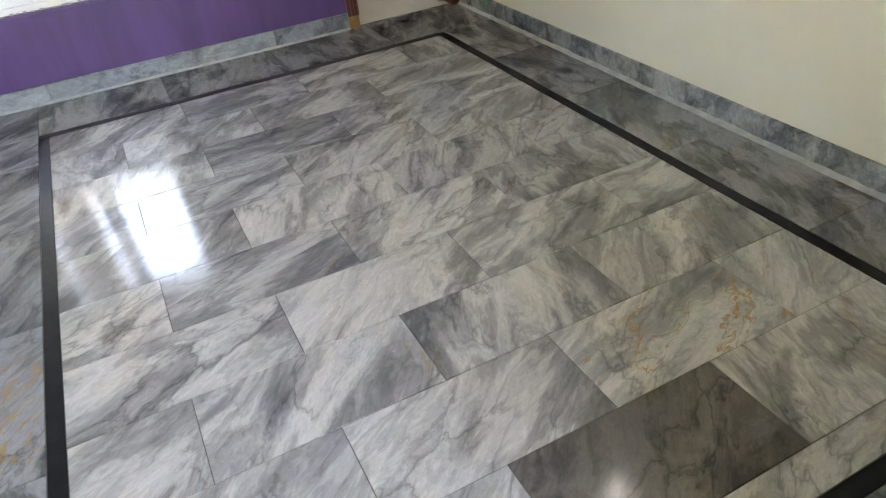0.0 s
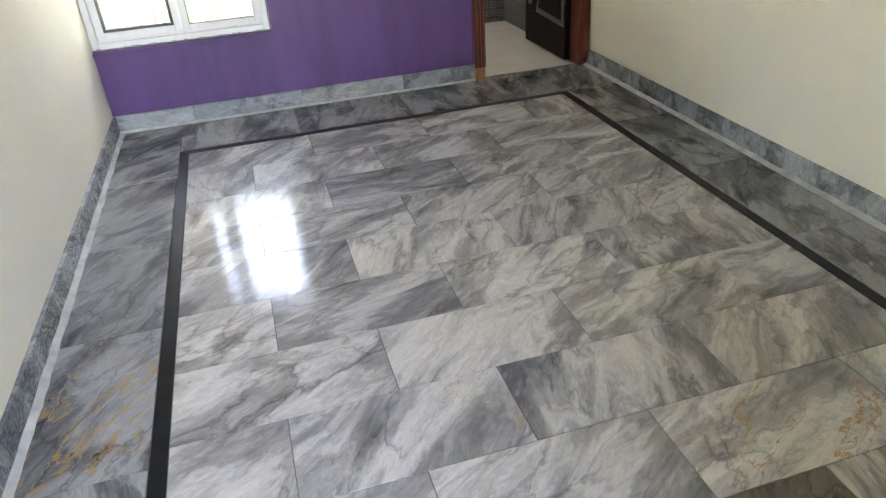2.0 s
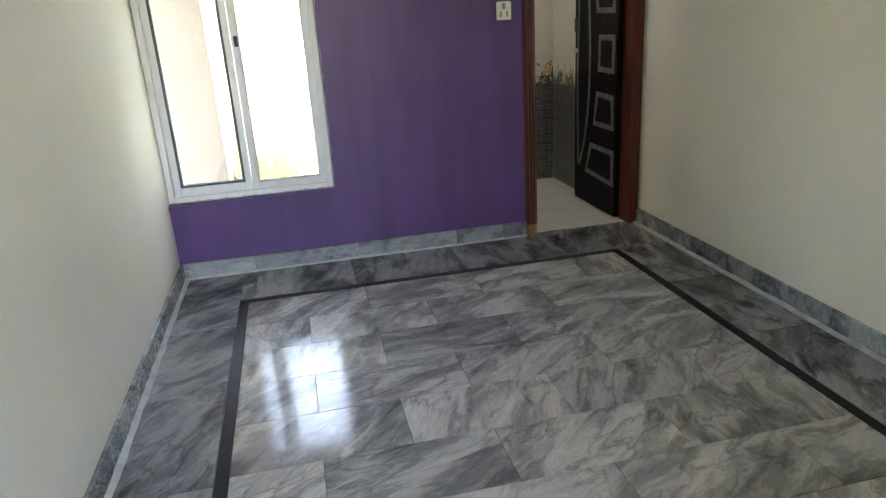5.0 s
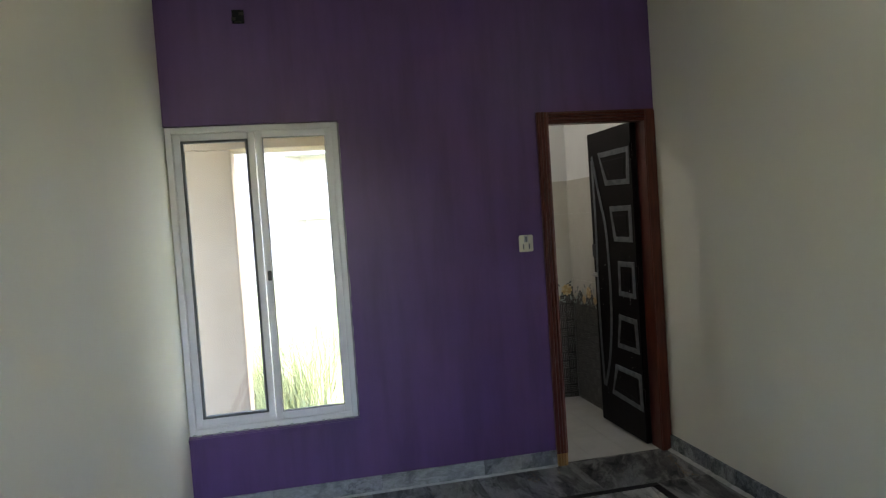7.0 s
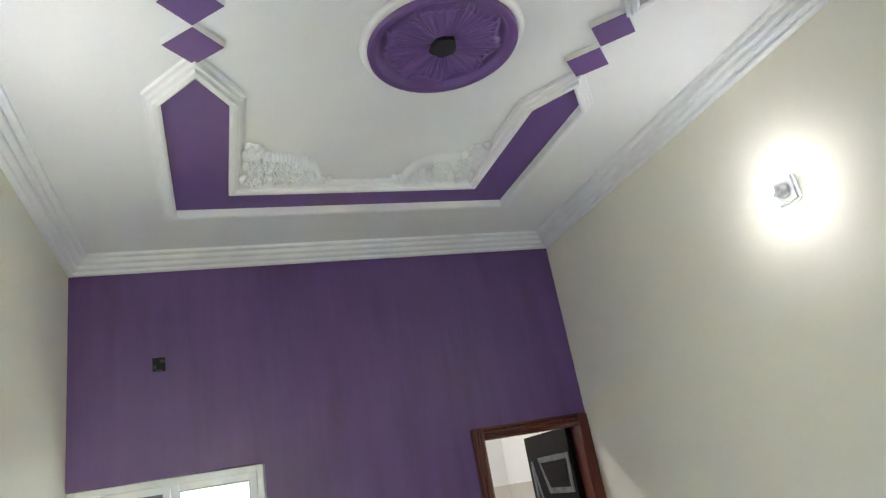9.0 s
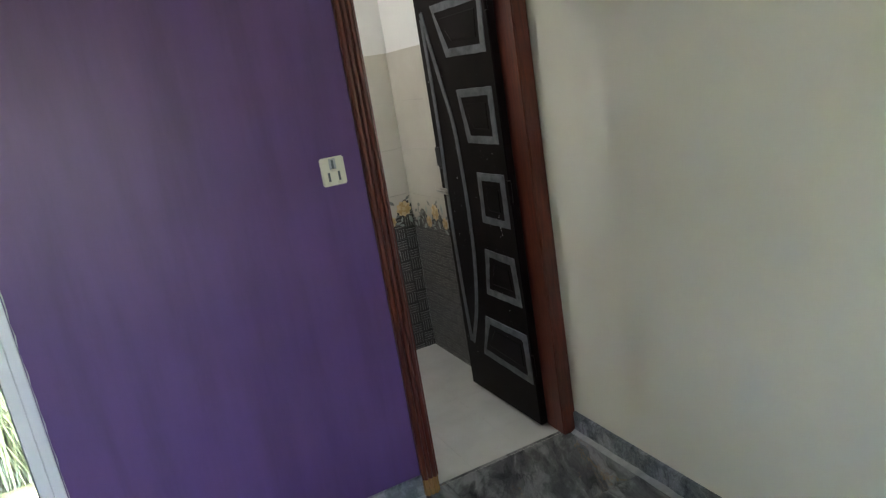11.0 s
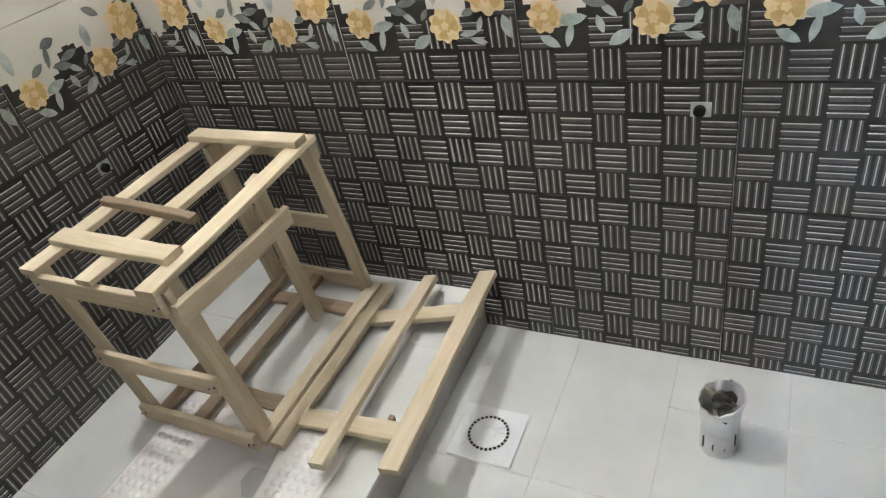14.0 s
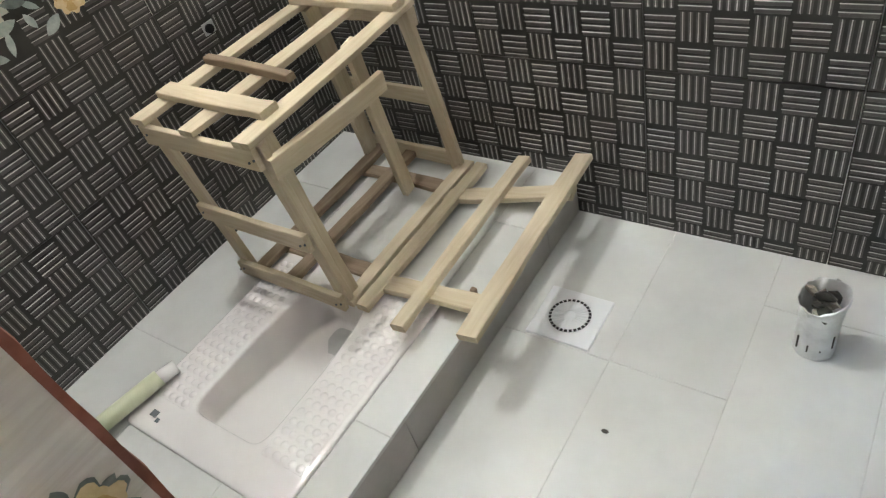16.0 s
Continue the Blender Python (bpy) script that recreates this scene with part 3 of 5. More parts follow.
    part("filler", bm, SEALANT, w, "ragged white filler beside the frame")
window()

# ---- door frame ----
def frame_profile(w, d):
    """Cross-section of a jamb: fluted on the room side."""
    pts = [(0, d), (0, 0.004)]
    n = 3
    for k in range(n):
        a = 0.006 + k * (w - 0.012) / n
        b = 0.006 + (k + 1) * (w - 0.012) / n
        for q in range(7):
            s = q / 6
            pts.append((a + (b - a) * s, 0.006 - 0.009 * math.sin(math.pi * s) ** 0.6))
    pts += [(w, 0.004), (w, d)]
    return pts

def jamb(bm, x, w, y, d, z0, z1, flip=False):
    pr = frame_profile(w, d)
    pr = [((w - a) if flip else a, b) for a, b in pr]
    lo, hi = [bm.verts.new((x + a, y + b, z0)) for a, b in pr], [bm.verts.new((x + a, y + b, z1)) for a, b in pr]
    n = len(pr)
    for i in range(n):
        bm.faces.new((lo[i], lo[(i + 1) % n], hi[(i + 1) % n], hi[i]))
    bm.faces.new(hi)
    bm.faces.new(lo[::-1])
    bmesh.ops.recalc_face_normals(bm, faces=list(bm.faces))

door_frame = thing("door_frame", "fluted red-brown stained wooden door frame", "door frame", kind="structure")
FY, FD, FW = -0.020, 0.076, 0.070
bm = bmesh.new()
jamb(bm, DOOR[0], FW, FY, FD, 0.075, DOOR[2])
part("jamb", bm, REDWOOD, door_frame)
bm = bmesh.new()
jamb(bm, DOOR[0] + 0.003, FW - 0.006, FY + 0.002, FD - 0.004, 0.0, 0.075)
part("foot", bm, RAWWOOD, door_frame, "bare unstained foot of the jamb")
part("jamb", rbox(DOOR[1] - FW, DOOR[1], FY - 0.001, FY + 0.128, 0.0, DOOR[2], 0.006, 2), REDWOOD, door_frame)
bm = bmesh.new()
jamb(bm, 0, FW, 0, FD, DOOR[0] + FW, DOOR[1] - FW)
bmesh.ops.transform(bm, matrix=Matrix(((0, 0, 1, 0), (0, 1, 0, FY), (-1, 0, 0, DOOR[2]), (0, 0, 0, 1))), verts=list(bm.verts))
bmesh.ops.recalc_face_normals(bm, faces=list(bm.faces))
part("head", bm, REDWOOD, door_frame)

# ---- open door leaf ----
LEAFW, LEAFH = 0.615, 2.03
leaf_m = Matrix.Translation((2.742, 0.100, 0.012)) @ Matrix.Rotation(math.atan2(0.62, -0.010), 4, "Z")
door = thing("door", "dark stained wooden door standing open, with unfinished grey putty outlines", "door", leaf_m)
part("leaf", rbox(0, LEAFW, -0.002, 0.038, 0, LEAFH, 0.004, 1), DARKWOOD, door)
FACE = 0.038
def band(bm, pts, width, h=0.004):
    """A flat strip along (u, z) points on the face of the leaf."""
    for (a, b), (c, d) in zip(pts, pts[1:]):
        dx, dz = c - a, d - b
        ln = math.hypot(dx, dz) or 1
        nx, nz = -dz / ln * width / 2, dx / ln * width / 2
        ex, ez = dx / ln * 0.002, dz / ln * 0.002
        q = [(a + nx - ex, b + nz - ez), (a - nx - ex, b - nz - ez), (c - nx + ex, d - nz + ez), (c + nx + ex, d + nz + ez)]
        vs = [bm.verts.new((u, FACE - 0.001, z)) for u, z in q] + [bm.verts.new((u, FACE + h, z)) for u, z in q]
        for idx in ((4, 5, 6, 7), (0, 1, 5, 4), (1, 2, 6, 5), (2, 3, 7, 6), (3, 0, 4, 7)):
            bm.faces.new([vs[i] for i in idx])

SQUARES = [((0.458, 1.885), (0.024, 1.885), (0.038, 1.648), (0.372, 1.655)), ((0.327, 1.515), (0.034, 1.515), (0.036, 1.277), (0.287, 1.280)),
           ((0.251, 1.152), (0.030, 1.152), (0.033, 0.916), (0.259, 0.920)), ((0.279, 0.794), (0.038, 0.787), (0.025, 0.563), (0.319, 0.563)),
           ((0.366, 0.442), (0.020, 0.437), (0.016, 0.198), (0.438, 0.220))]
rngd = random.Random(3)
for sq in SQUARES:
    cx, cz = sum(p[0] for p in sq) / 4, sum(p[1] for p in sq) / 4
    def inset(d):
        out = []
        for u, z in sq:
            out.append((u - math.copysign(d, u - cx), z - math.copysign(d, z - cz)))
        return out
    loops = []
    for d, h in ((0.0, -0.001), (0.002, 0.0035), (0.018, 0.0045), (0.035, 0.0035), (0.038, -0.003), (0.055, -0.004), (0.066, 0.0015)):
        ring = []
        pts = inset(d)
        for k in range(4):
            (ua, za), (ub, zb) = pts[k], pts[(k + 1) % 4]
            for q in range(8):
                f_ = q / 8
                j = rngd.uniform(-0.0016, 0.0016) if q and d < 0.05 else 0
                ring.append((ua + (ub - ua) * f_ + j, FACE + h, za + (zb - za) * f_ + j))
        loops.append(ring)
    bm = bmesh.new()
    vr = [[bm.verts.new(p) for p in ring] for ring in loops[:4]]
    for r0, r1 in zip(vr, vr[1:]):
        for k in range(32):
            bm.faces.new((r0[k], r0[(k + 1) % 32], r1[(k + 1) % 32], r1[k]))
    bmesh.ops.recalc_face_normals(bm, faces=list(bm.faces))
    part("putty_outline", bm, PUTTY, door, "grey putty outline")
    bm = bmesh.new()
    vr = [[bm.verts.new(p) for p in ring] for ring in loops[4:]]
    for r0, r1 in zip(vr, vr[1:]):
        for k in range(32):
            bm.faces.new((r0[k], r0[(k + 1) % 32], r1[(k + 1) % 32], r1[k]))
    bm.faces.new(vr[-1])
    bmesh.ops.recalc_face_normals(bm, faces=list(bm.faces))
    part("panel", bm, DARKWOOD, door)
knots = [(0.553, 1.867), (0.472, 1.593), (0.402, 1.377), (0.382, 1.15), (0.379, 0.93), (0.394, 0.70), (0.450, 0.45), (0.531, 0.26)]
def smooth_line(pts, n=6):
    out = []
    for i in range(len(pts) - 1):
        p0, p1, p2, p3 = pts[max(0, i - 1)], pts[i], pts[i + 1], pts[min(len(pts) - 1, i + 2)]
        for k in range(n):
            t = k / n
            out.append(tuple(0.5 * (2 * b + (c - a) * t + (2 * a - 5 * b + 4 * c - d) * t * t + (3 * b - a - 3 * c + d) * t ** 3) for a, b, c, d in zip(p0, p1, p2, p3)))
    return out + [pts[-1]]
for pts in (smooth_line(knots), smooth_line([(0.558, 1.84), (0.549, 1.38), (0.566, 0.97), (0.563, 0.60), (0.548, 0.26)])):
    bm = bmesh.new()
    band(bm, pts, 0.026)
    part("putty_line", bm, PUTTY, door, "curved grey putty line")
bm = bmesh.new()
for k in range(95):
    u, z, s = rngd.choice((rngd.uniform(0.03, 0.30), rngd.uniform(0.08, 0.20), rngd.uniform(0.40, 0.60))), rngd.choice((rngd.uniform(0.1, 1.9), rngd.uniform(0.8, 1.3))), rngd.choice((rngd.uniform(0.0008, 0.0022), rngd.uniform(0.0008, 0.0022), rngd.uniform(0.0020, 0.0042)))
    prism_pts = [(u + s * math.cos(a) * rngd.uniform(0.5, 1.3), z + s * math.sin(a) * rngd.uniform(0.5, 1.3)) for a in (0, 1.0, 2.1, 3.1, 4.2, 5.3)]
    bm.faces.new([bm.verts.new((a, FACE + 0.0012, b)) for a, b in prism_pts])
part("splashes", bm, SPLASH, door, "pale paint splashes")
part("knot", rbox(0.385, 0.400, FACE + 0.001, FACE + 0.008, 0.846, 0.862, 0.003, 2), SILT, door, "dark chipped knot in the putty")
bolt = part("bolt", rbox(0.555, LEAFW + 0.012, FACE, FACE + 0.010, 1.025, 1.055, 0.002, 1), METAL, door, "small steel bolt")
bm = bmesh.new()
lathe(bm, [(0.006, -0.035), (0.006, 0.06)], 10)
bmesh.ops.transform(bm, matrix=Matrix.Translation((0.58, FACE + 0.016, 1.04)) @ Matrix.Rotation(radians(90), 4, "Y"), verts=list(bm.verts))
part("bolt_rod", bm, METAL, bolt)
part("lock_plate", rbox(0.565, LEAFW + 0.008, FACE - 0.03, FACE + 0.006, 1.16, 1.26, 0.006, 2), BLACKPLASTIC, door, "black lock")
for z in (0.25, 1.03, 1.80):
    bm = bmesh.new()
    lathe(bm, [(0.008, 0), (0.008, 0.10)], 10, (-0.006, 0.042, z))
    part("hinge", bm, DARKWOOD, door, "painted hinge")

# ---- switch plate and open junction box in the purple wall ----
switch = thing("switch_plate", "ivory plastic switch plate with three rocker switches", "light switch", pose(1.951, -0.001, 1.342))
part("plate", rbox(-0.043, 0.043, -0.010, 0.0, -0.049, 0.049, 0.004), CREAMPLASTIC, switch)
for x, z in ((0.0, 0.022), (-0.018, -0.020), (0.018, -0.020)):
    if z > 0:
        part("indicator_window", rbox(x - 0.012, x + 0.012, -0.0108, -0.009, z - 0.016, z + 0.022, 0.001, 1), SEALANT, switch, "grey clear indicator window")
    part("recess", rbox(x - (0.0045 if z > 0 else 0.0038), x + (0.0045 if z > 0 else 0.0038), -0.0112, -0.009, z - 0.016, z + 0.018, 0.001, 1), RUBBER, switch, "grey switch slot")
    part("rocker", rbox(x - 0.009, x + 0.009, -0.015, -0.010, z - 0.023, z - 0.013, 0.002, 1), CREAMPLASTIC, switch)
jbox = thing("junction_box", "square junction hole in the wall, its dark inside a black plate", "junction box", pose(0.426, 0, 2.666))
# flat black plate on the wall for the darkness inside the hole
part("hole", boxes((-0.031, 0.031, -0.003, -0.001, -0.036, 0.036)), DARKGAP, jbox)
for b_ in ((-0.034, -0.012, -0.006, -0.003, -0.020, -0.004), (0.004, 0.030, -0.008, -0.003, 0.008, 0.022), (-0.02, 0.016, -0.005, -0.003, -0.034, -0.026)):
    part("chip", boxes(b_), SILT, jbox)

# ---- wall lamps ----
def wall_lamp(m, lit):
    lamp = thing("wall_lamp", "lit bulb in a white plastic batten holder on the cream wall", "wall lamp", m, "wall lamps")
    part("base", rbox(-0.056, 0.056, -0.026, 0.0, -0.058, 0.058, 0.012, 3), WHITEPLASTIC, lamp, "square white plastic holder")
    bm = bmesh.new()
    lathe(bm, [(0.027, 0), (0.027, 0.030), (0.020, 0.036), (0.020, 0.050), (0.031, 0.086), (0.031, 0.107)], 20)
    bmesh.ops.transform(bm, matrix=Matrix.Translation((0, -0.022, 0)) @ Matrix.Rotation(radians(90), 4, "X"), verts=list(bm.verts))
    part("socket", bm, WHITEPLASTIC, lamp, smooth=True)
    bm = bmesh.new()
    lathe(bm, [(0.030, 0.108), (0.032, 0.117), (0.031, 0.130), (0.024, 0.146), (0.009, 0.154)], 20)
    bmesh.ops.transform(bm, matrix=Matrix.Rotation(radians(90), 4, "X"), verts=list(bm.verts))
    part("bulb", bm, lit, lamp, "glowing bulb", smooth=True)
wall_lamp(Matrix.Translation((W, -1.93, 2.648)) @ Matrix.Rotation(radians(-90), 4, "Z"), BULB)
wall_lamp(Matrix.Translation((0, -1.93, 2.648)) @ Matrix.Rotation(radians(90), 4, "Z"), BULB)
# ---- bathroom shell ----
BH = BY1 + 0.01
wall_bath_north = structure("wall_bath_north", boxes((0.93, W, BH, BY1 + 0.2, 0, H)), WHITE, "white painted wall above, patterned tiles below", "wall")
wall_bath_west = structure("wall_bath_west", boxes((0.93, BX0 - 0.01, T, BH, 0, H)), WHITE, "white painted wall above, patterned tiles below", "wall")
wall_bath_east = structure("wall_bath_east", boxes((BX1 + 0.010, W, T, BH, 0, H)), WHITE, "white painted wall above, patterned tiles below", "wall")
wall_bath_south = structure("wall_bath_south", boxes((BX0 - 0.01, DOOR[0] + 0.008, T - 0.01, T - 0.006, 0, H), (DOOR[0] + 0.008, W, T - 0.01, T - 0.006, 2.09, H)), WHITE, "white painted wall above, patterned tiles below", "wall")
floor_bath = structure("floor_bath", boxes((0.93, W, 0.012, BH, -0.15, -0.0014)), BATHGROUT, "pale tiled bathroom floor with thin joints", "floor")

# raised platform round the toilet pan, with a hole for it
PX0, PX1, PY0, PY1 = 1.245, 1.722, 0.335, 0.915
platform = structure("platform", boxes((BX0 - 0.01, PX0 + 0.03, T - 0.006, BH, -0.0014, PLAT - 0.0016), (PX1 - 0.03, PLATX - 0.010, T - 0.006, BH, -0.0014, PLAT - 0.0016),
                                       (PX0 + 0.03, PX1 - 0.03, T - 0.006, PY0 + 0.03, -0.0014, PLAT - 0.0016), (PX0 + 0.03, PX1 - 0.03, PY1 - 0.03, BH, -0.0014, PLAT - 0.0016)),
                     BATHGROUT, "raised tiled platform, its riser coloured darker for shade", "platform")

wall_lamp(Matrix.Translation((BX0 - 0.01, 0.95, 2.65)) @ Matrix.Rotation(radians(90), 4, "Z"), BATHBULB)

# ---- squat toilet ----
def squat_pan():
    pan = thing("squat_toilet", "white ceramic squat toilet pan with dimpled footrests set into the platform", "squat toilet", pose((PX0 + PX1) / 2, (PY0 + PY1) / 2, PLAT))
    w, l = (PX1 - PX0) / 2, (PY1 - PY0) / 2
    bm = bmesh.new()
    N = 96
    cy, hl = -0.005 - 0.0, 0.20
    def rim_pt(a, r, z):
        c, q = math.cos(a), math.sin(a)
        e = 0.22
        x, y = math.copysign(abs(c) ** e, c), math.copysign(abs(q) ** e, q)
        yy = cy + hl * y
        hw = 0.106 - 0.030 * max(0.0, y) ** 2
        return (hw * x * r, cy + hl * y * (1 - (1 - r) * 0.55), z)
    def out_pt(a, inset_, z):
        c, q = math.cos(a), math.sin(a)
        e = 0.075
        return ((w - inset_) * math.copysign(abs(c) ** e, c), (l - inset_) * math.copysign(abs(q) ** e, q), z)
    def sunk(p, base):
        return (p[0], p[1], p[2] - base * max(0.0, min(1.0, (p[1] - cy + hl) / (2 * hl))))
    loops = [[out_pt(2 * math.pi * k / N, i_, z) for k in range(N)] for i_, z in ((0.0, -0.004), (0.0, 0.0030), (0.002, 0.0060), (0.006, 0.0078), (0.014, 0.0085), (0.026, 0.0088))]
    for r, z, base in ((1.10, 0.0088, 0), (1.03, 0.0086, 0), (1.0, 0.0062, 0), (0.985, 0.002, 0), (0.978, -0.030, 0.02), (0.97, -0.060, 0.04), (0.965, -0.064, 0.045), (0.945, -0.067, 0.048), (0.88, -0.071, 0.05), (0.62, -0.080, 0.05), (0.30, -0.084, 0.05)):
        loops.append([sunk(rim_pt(2 * math.pi * k / N, r, z), base) for k in range(N)])
    vr = [[bm.verts.new(p) for p in ring] for ring in loops]
    for r0, r1 in zip(vr, vr[1:]):
        for k in range(N):
            bm.faces.new((r0[k], r0[(k + 1) % N], r1[(k + 1) % N], r1[k]))
    bm.faces.new(vr[-1])
    part("bowl", bm, CERAMIC, pan, smooth=True)
    bm = bmesh.new()
    lathe(bm, [(0.0094 * q / 5 if q else 0.0004, 0.0030 * (1 - (q / 5) ** 2)) for q in range(6)], 14, caps=False)
    bmesh.ops.recalc_face_normals(bm, faces=list(bm.faces))
    knob = mesh_of("dimple", bm, CERAMIC, True)
    for side in (-1, 1):
        rest = part("footrest", rbox(min(side * 0.117, side * 0.226), max(side * 0.117, side * 0.226), -0.212, 0.222, 0.0075, 0.0094, 0.0005, 1), CERAMIC, pan, "dimpled footrest")
        for r in range(18):
            for c in range(5):
                part("dimple", knob, None, rest).matrix_basis = Matrix.Translation((side * (0.129 + 0.0212 * c), -0.200 + 0.0240 * r, 0.0093))
    part("maker_mark", boxes((-0.185, -0.165, -0.255, -0.240, 0.0084, 0.0094), (-0.160, -0.150, -0.262, -0.252, 0.0084, 0.0094)), RUBBER, pan, "small printed mark")
squat_pan()

# ---- crate of pine battens, lying open ----
def batten(name, parent, a, b, width, thick, face, material=PINE, seed=0):
    """A sawn batten from a to b, its wide side facing the given direction, a little bowed and uneven."""
    a, b, face = Vector(a), Vector(b), Vector(face)
    d = (b - a).normalized()
    side = d.cross(face).normalized()
    up = side.cross(d).normalized()
    rng = random.Random(seed)
    n = 8
    bm = bmesh.new()
    rings = []
    bow = rng.uniform(-0.004, 0.004)
    for k in range(n + 1):
        s = k / n
        p = a.lerp(b, s) + side * bow * math.sin(math.pi * s)
        wv, tv = width / 2 * rng.uniform(0.93, 1.06), thick / 2 * rng.uniform(0.9, 1.1)
        e = min(wv, tv) * 0.22
        ring = []
        for sx, sy in ((-wv + e, -tv), (wv - e, -tv), (wv, -tv + e), (wv, tv - e), (wv - e, tv), (-wv + e, tv), (-wv, tv - e), (-wv, -tv + e)):
            ring.append(p + side * sx + up * sy)
        rings.append(ring)
    c = (a + b) / 2
    rot = Matrix((side, up, d)).transposed()
    inv = rot.inverted()
    vr = [[bm.verts.new(inv @ (q - c)) for q in ring] for ring in rings]
    for r0, r1 in zip(vr, vr[1:]):
        for i in range(8):
            bm.faces.new((r0[i], r0[(i + 1) % 8], r1[(i + 1) % 8], r1[i]))
    bm.faces.new(vr[0][::-1])
    bm.faces.new(vr[-1])
    bmesh.ops.recalc_face_normals(bm, faces=list(bm.faces))
    ob = part(name, bm, material, parent)
    ob.matrix_basis = Matrix.Translation(c) @ rot.to_4x4()
    return ob

def crate():
    c = thing("wooden_crate", "open packing crate nailed together from rough pine battens", "crate", pose(1.205, 0.790, PLAT + 0.016))
    w, d, h = 0.320, 0.515, 0.462
    lean = -0.035
    X, Y, Z = Vector((1, 0, 0)), Vector((0, 1, 0)), Vector((0, 0, 1))
    def P(x, y, z):
        return (x, y + lean * z / h, z)
    s = 10
    # corner posts
    for x in (0.0, w):
        for y in (0.0, d):
            s += 1
            back = 0.012 if x and y else 0.0
            batten("post", c, P(x - back, y - back, 0), P(x - 2 * back, y - 1.5 * back, h), 0.037, 0.017, Y, PINE, s)
    batten("post", c, P(w, 0.018, 0.0), P(w - 0.004, 0.022, h), 0.040, 0.020, X, PINE, 31)
    batten("post", c, P(w - 0.094, d - 0.136, 0.0), P(w - 0.062, d - 0.165, h), 0.038, 0.018, X, PINE, 32)
    batten("post", c, P(0.02, d - 0.03, 0.0), P(0.02, d - 0.03, h), 0.040, 0.018, X, PINE, 33)
    # rails of the two ends: foot, middle, head
    for y, off in ((0.0, -0.018), (d, 0.018)):
        for z in (0.020, 0.215, h - 0.025):
            s += 1
            batten("rail", c, P(-0.008, y + off - (0.008 if y else 0), z), P(w + (-0.012 if y else 0.010), y + off - (0.016 if y else 0), z), 0.044, 0.014, Y, PINE, s)
    # long slats of the top and the head rail on the open side
    for x in (0.005, w * 0.5, w - 0.005):
        s += 1
        batten("top_slat", c, P(x, -0.026, h + 0.010), P(x - (0.020 if x > 0.2 else 0.0), d + 0.006, h + 0.010), 0.043, 0.014, Z, PINE, s)
    for y in (0.068, d - 0.035):
        s += 1
        batten("cross_slat", c, P(-0.004, y, h + 0.027), P(w - 0.006, y - 0.006, h + 0.027), 0.042, 0.016, Z, PINE, s)
    batten("loose_slat", c, P(-0.005, 0.192, h + 0.028), P(w * 0.86, 0.166, h + 0.030), 0.020, 0.018, Z, PINEDARK, 51)
    batten("side_rail", c, P(w + 0.020, -0.012, h - 0.052), P(w + 0.016, d - 0.185, h - 0.072), 0.046, 0.016, X, PINE, 52)
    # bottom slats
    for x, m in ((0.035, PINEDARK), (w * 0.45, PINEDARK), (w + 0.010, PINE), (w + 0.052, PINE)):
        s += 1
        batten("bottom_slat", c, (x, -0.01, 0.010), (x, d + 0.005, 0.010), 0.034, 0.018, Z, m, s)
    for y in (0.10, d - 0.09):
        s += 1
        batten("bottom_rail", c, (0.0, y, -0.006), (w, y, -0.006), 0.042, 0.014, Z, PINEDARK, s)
    # nail heads
    bm = bmesh.new()
    for x in (0.0, w):
        for z in (0.020, 0.215, h - 0.025):
            for dx in (-0.008, 0.010):
                bmesh.ops.create_uvsphere(bm, u_segments=6, v_segments=4, radius=0.0028, matrix=Matrix.Translation(P(x + dx, -0.027, z + dx * 0.5)))
    part("nails", bm, RUBBER, c, "rusty nail heads")["kind"] = "stuff"
crate()

def crate_lid():
    c = thing("crate_lid", "crate lid of four pine battens resting over the platform edge", "crate lid", pose(0, 0, 0))
    Z = Vector((-0.14, 0, 1))
    batten("slat", c, (1.872, 0.765, 0.198), (1.845, 1.362, 0.190), 0.046, 0.018, Z, PINE, 71)
    batten("slat", c, (1.712, 0.745, 0.178), (1.694, 1.335, 0.172), 0.036, 0.018, Z, PINE, 72)
    batten("rail", c, (1.560, 0.862, 0.140), (1.868, 0.862, 0.183), 0.046, 0.016, Z, PINE, 73)
    batten("rail", c, (1.545, 1.178, 0.138), (1.872, 1.245, 0.178), 0.046, 0.016, Z, PINE, 74)
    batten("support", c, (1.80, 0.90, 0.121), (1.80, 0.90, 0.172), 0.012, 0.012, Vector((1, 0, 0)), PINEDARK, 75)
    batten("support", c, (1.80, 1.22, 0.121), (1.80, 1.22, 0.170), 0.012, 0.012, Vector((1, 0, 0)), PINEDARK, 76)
crate_lid()

# ---- pipe stub, drain, inlet pipe, capped outlets ----
def tube(bm, a, b, r, wall=0.002, segs=20):
    a, b = Vector(a), Vector(b)
    q = (b - a).to_track_quat("Z", "Y").to_matrix().to_4x4()
    ln = (b - a).length
    m = Matrix.Translation(a) @ q
    n0 = len(bm.verts)
    lathe(bm, [(r - wall, ln * 0.1), (r - wall, ln), (r, ln), (r, 0), (r - wall, 0)], segs, caps=False)
    bm.verts.ensure_lookup_table()
    bmesh.ops.transform(bm, matrix=m, verts=bm.verts[n0:])

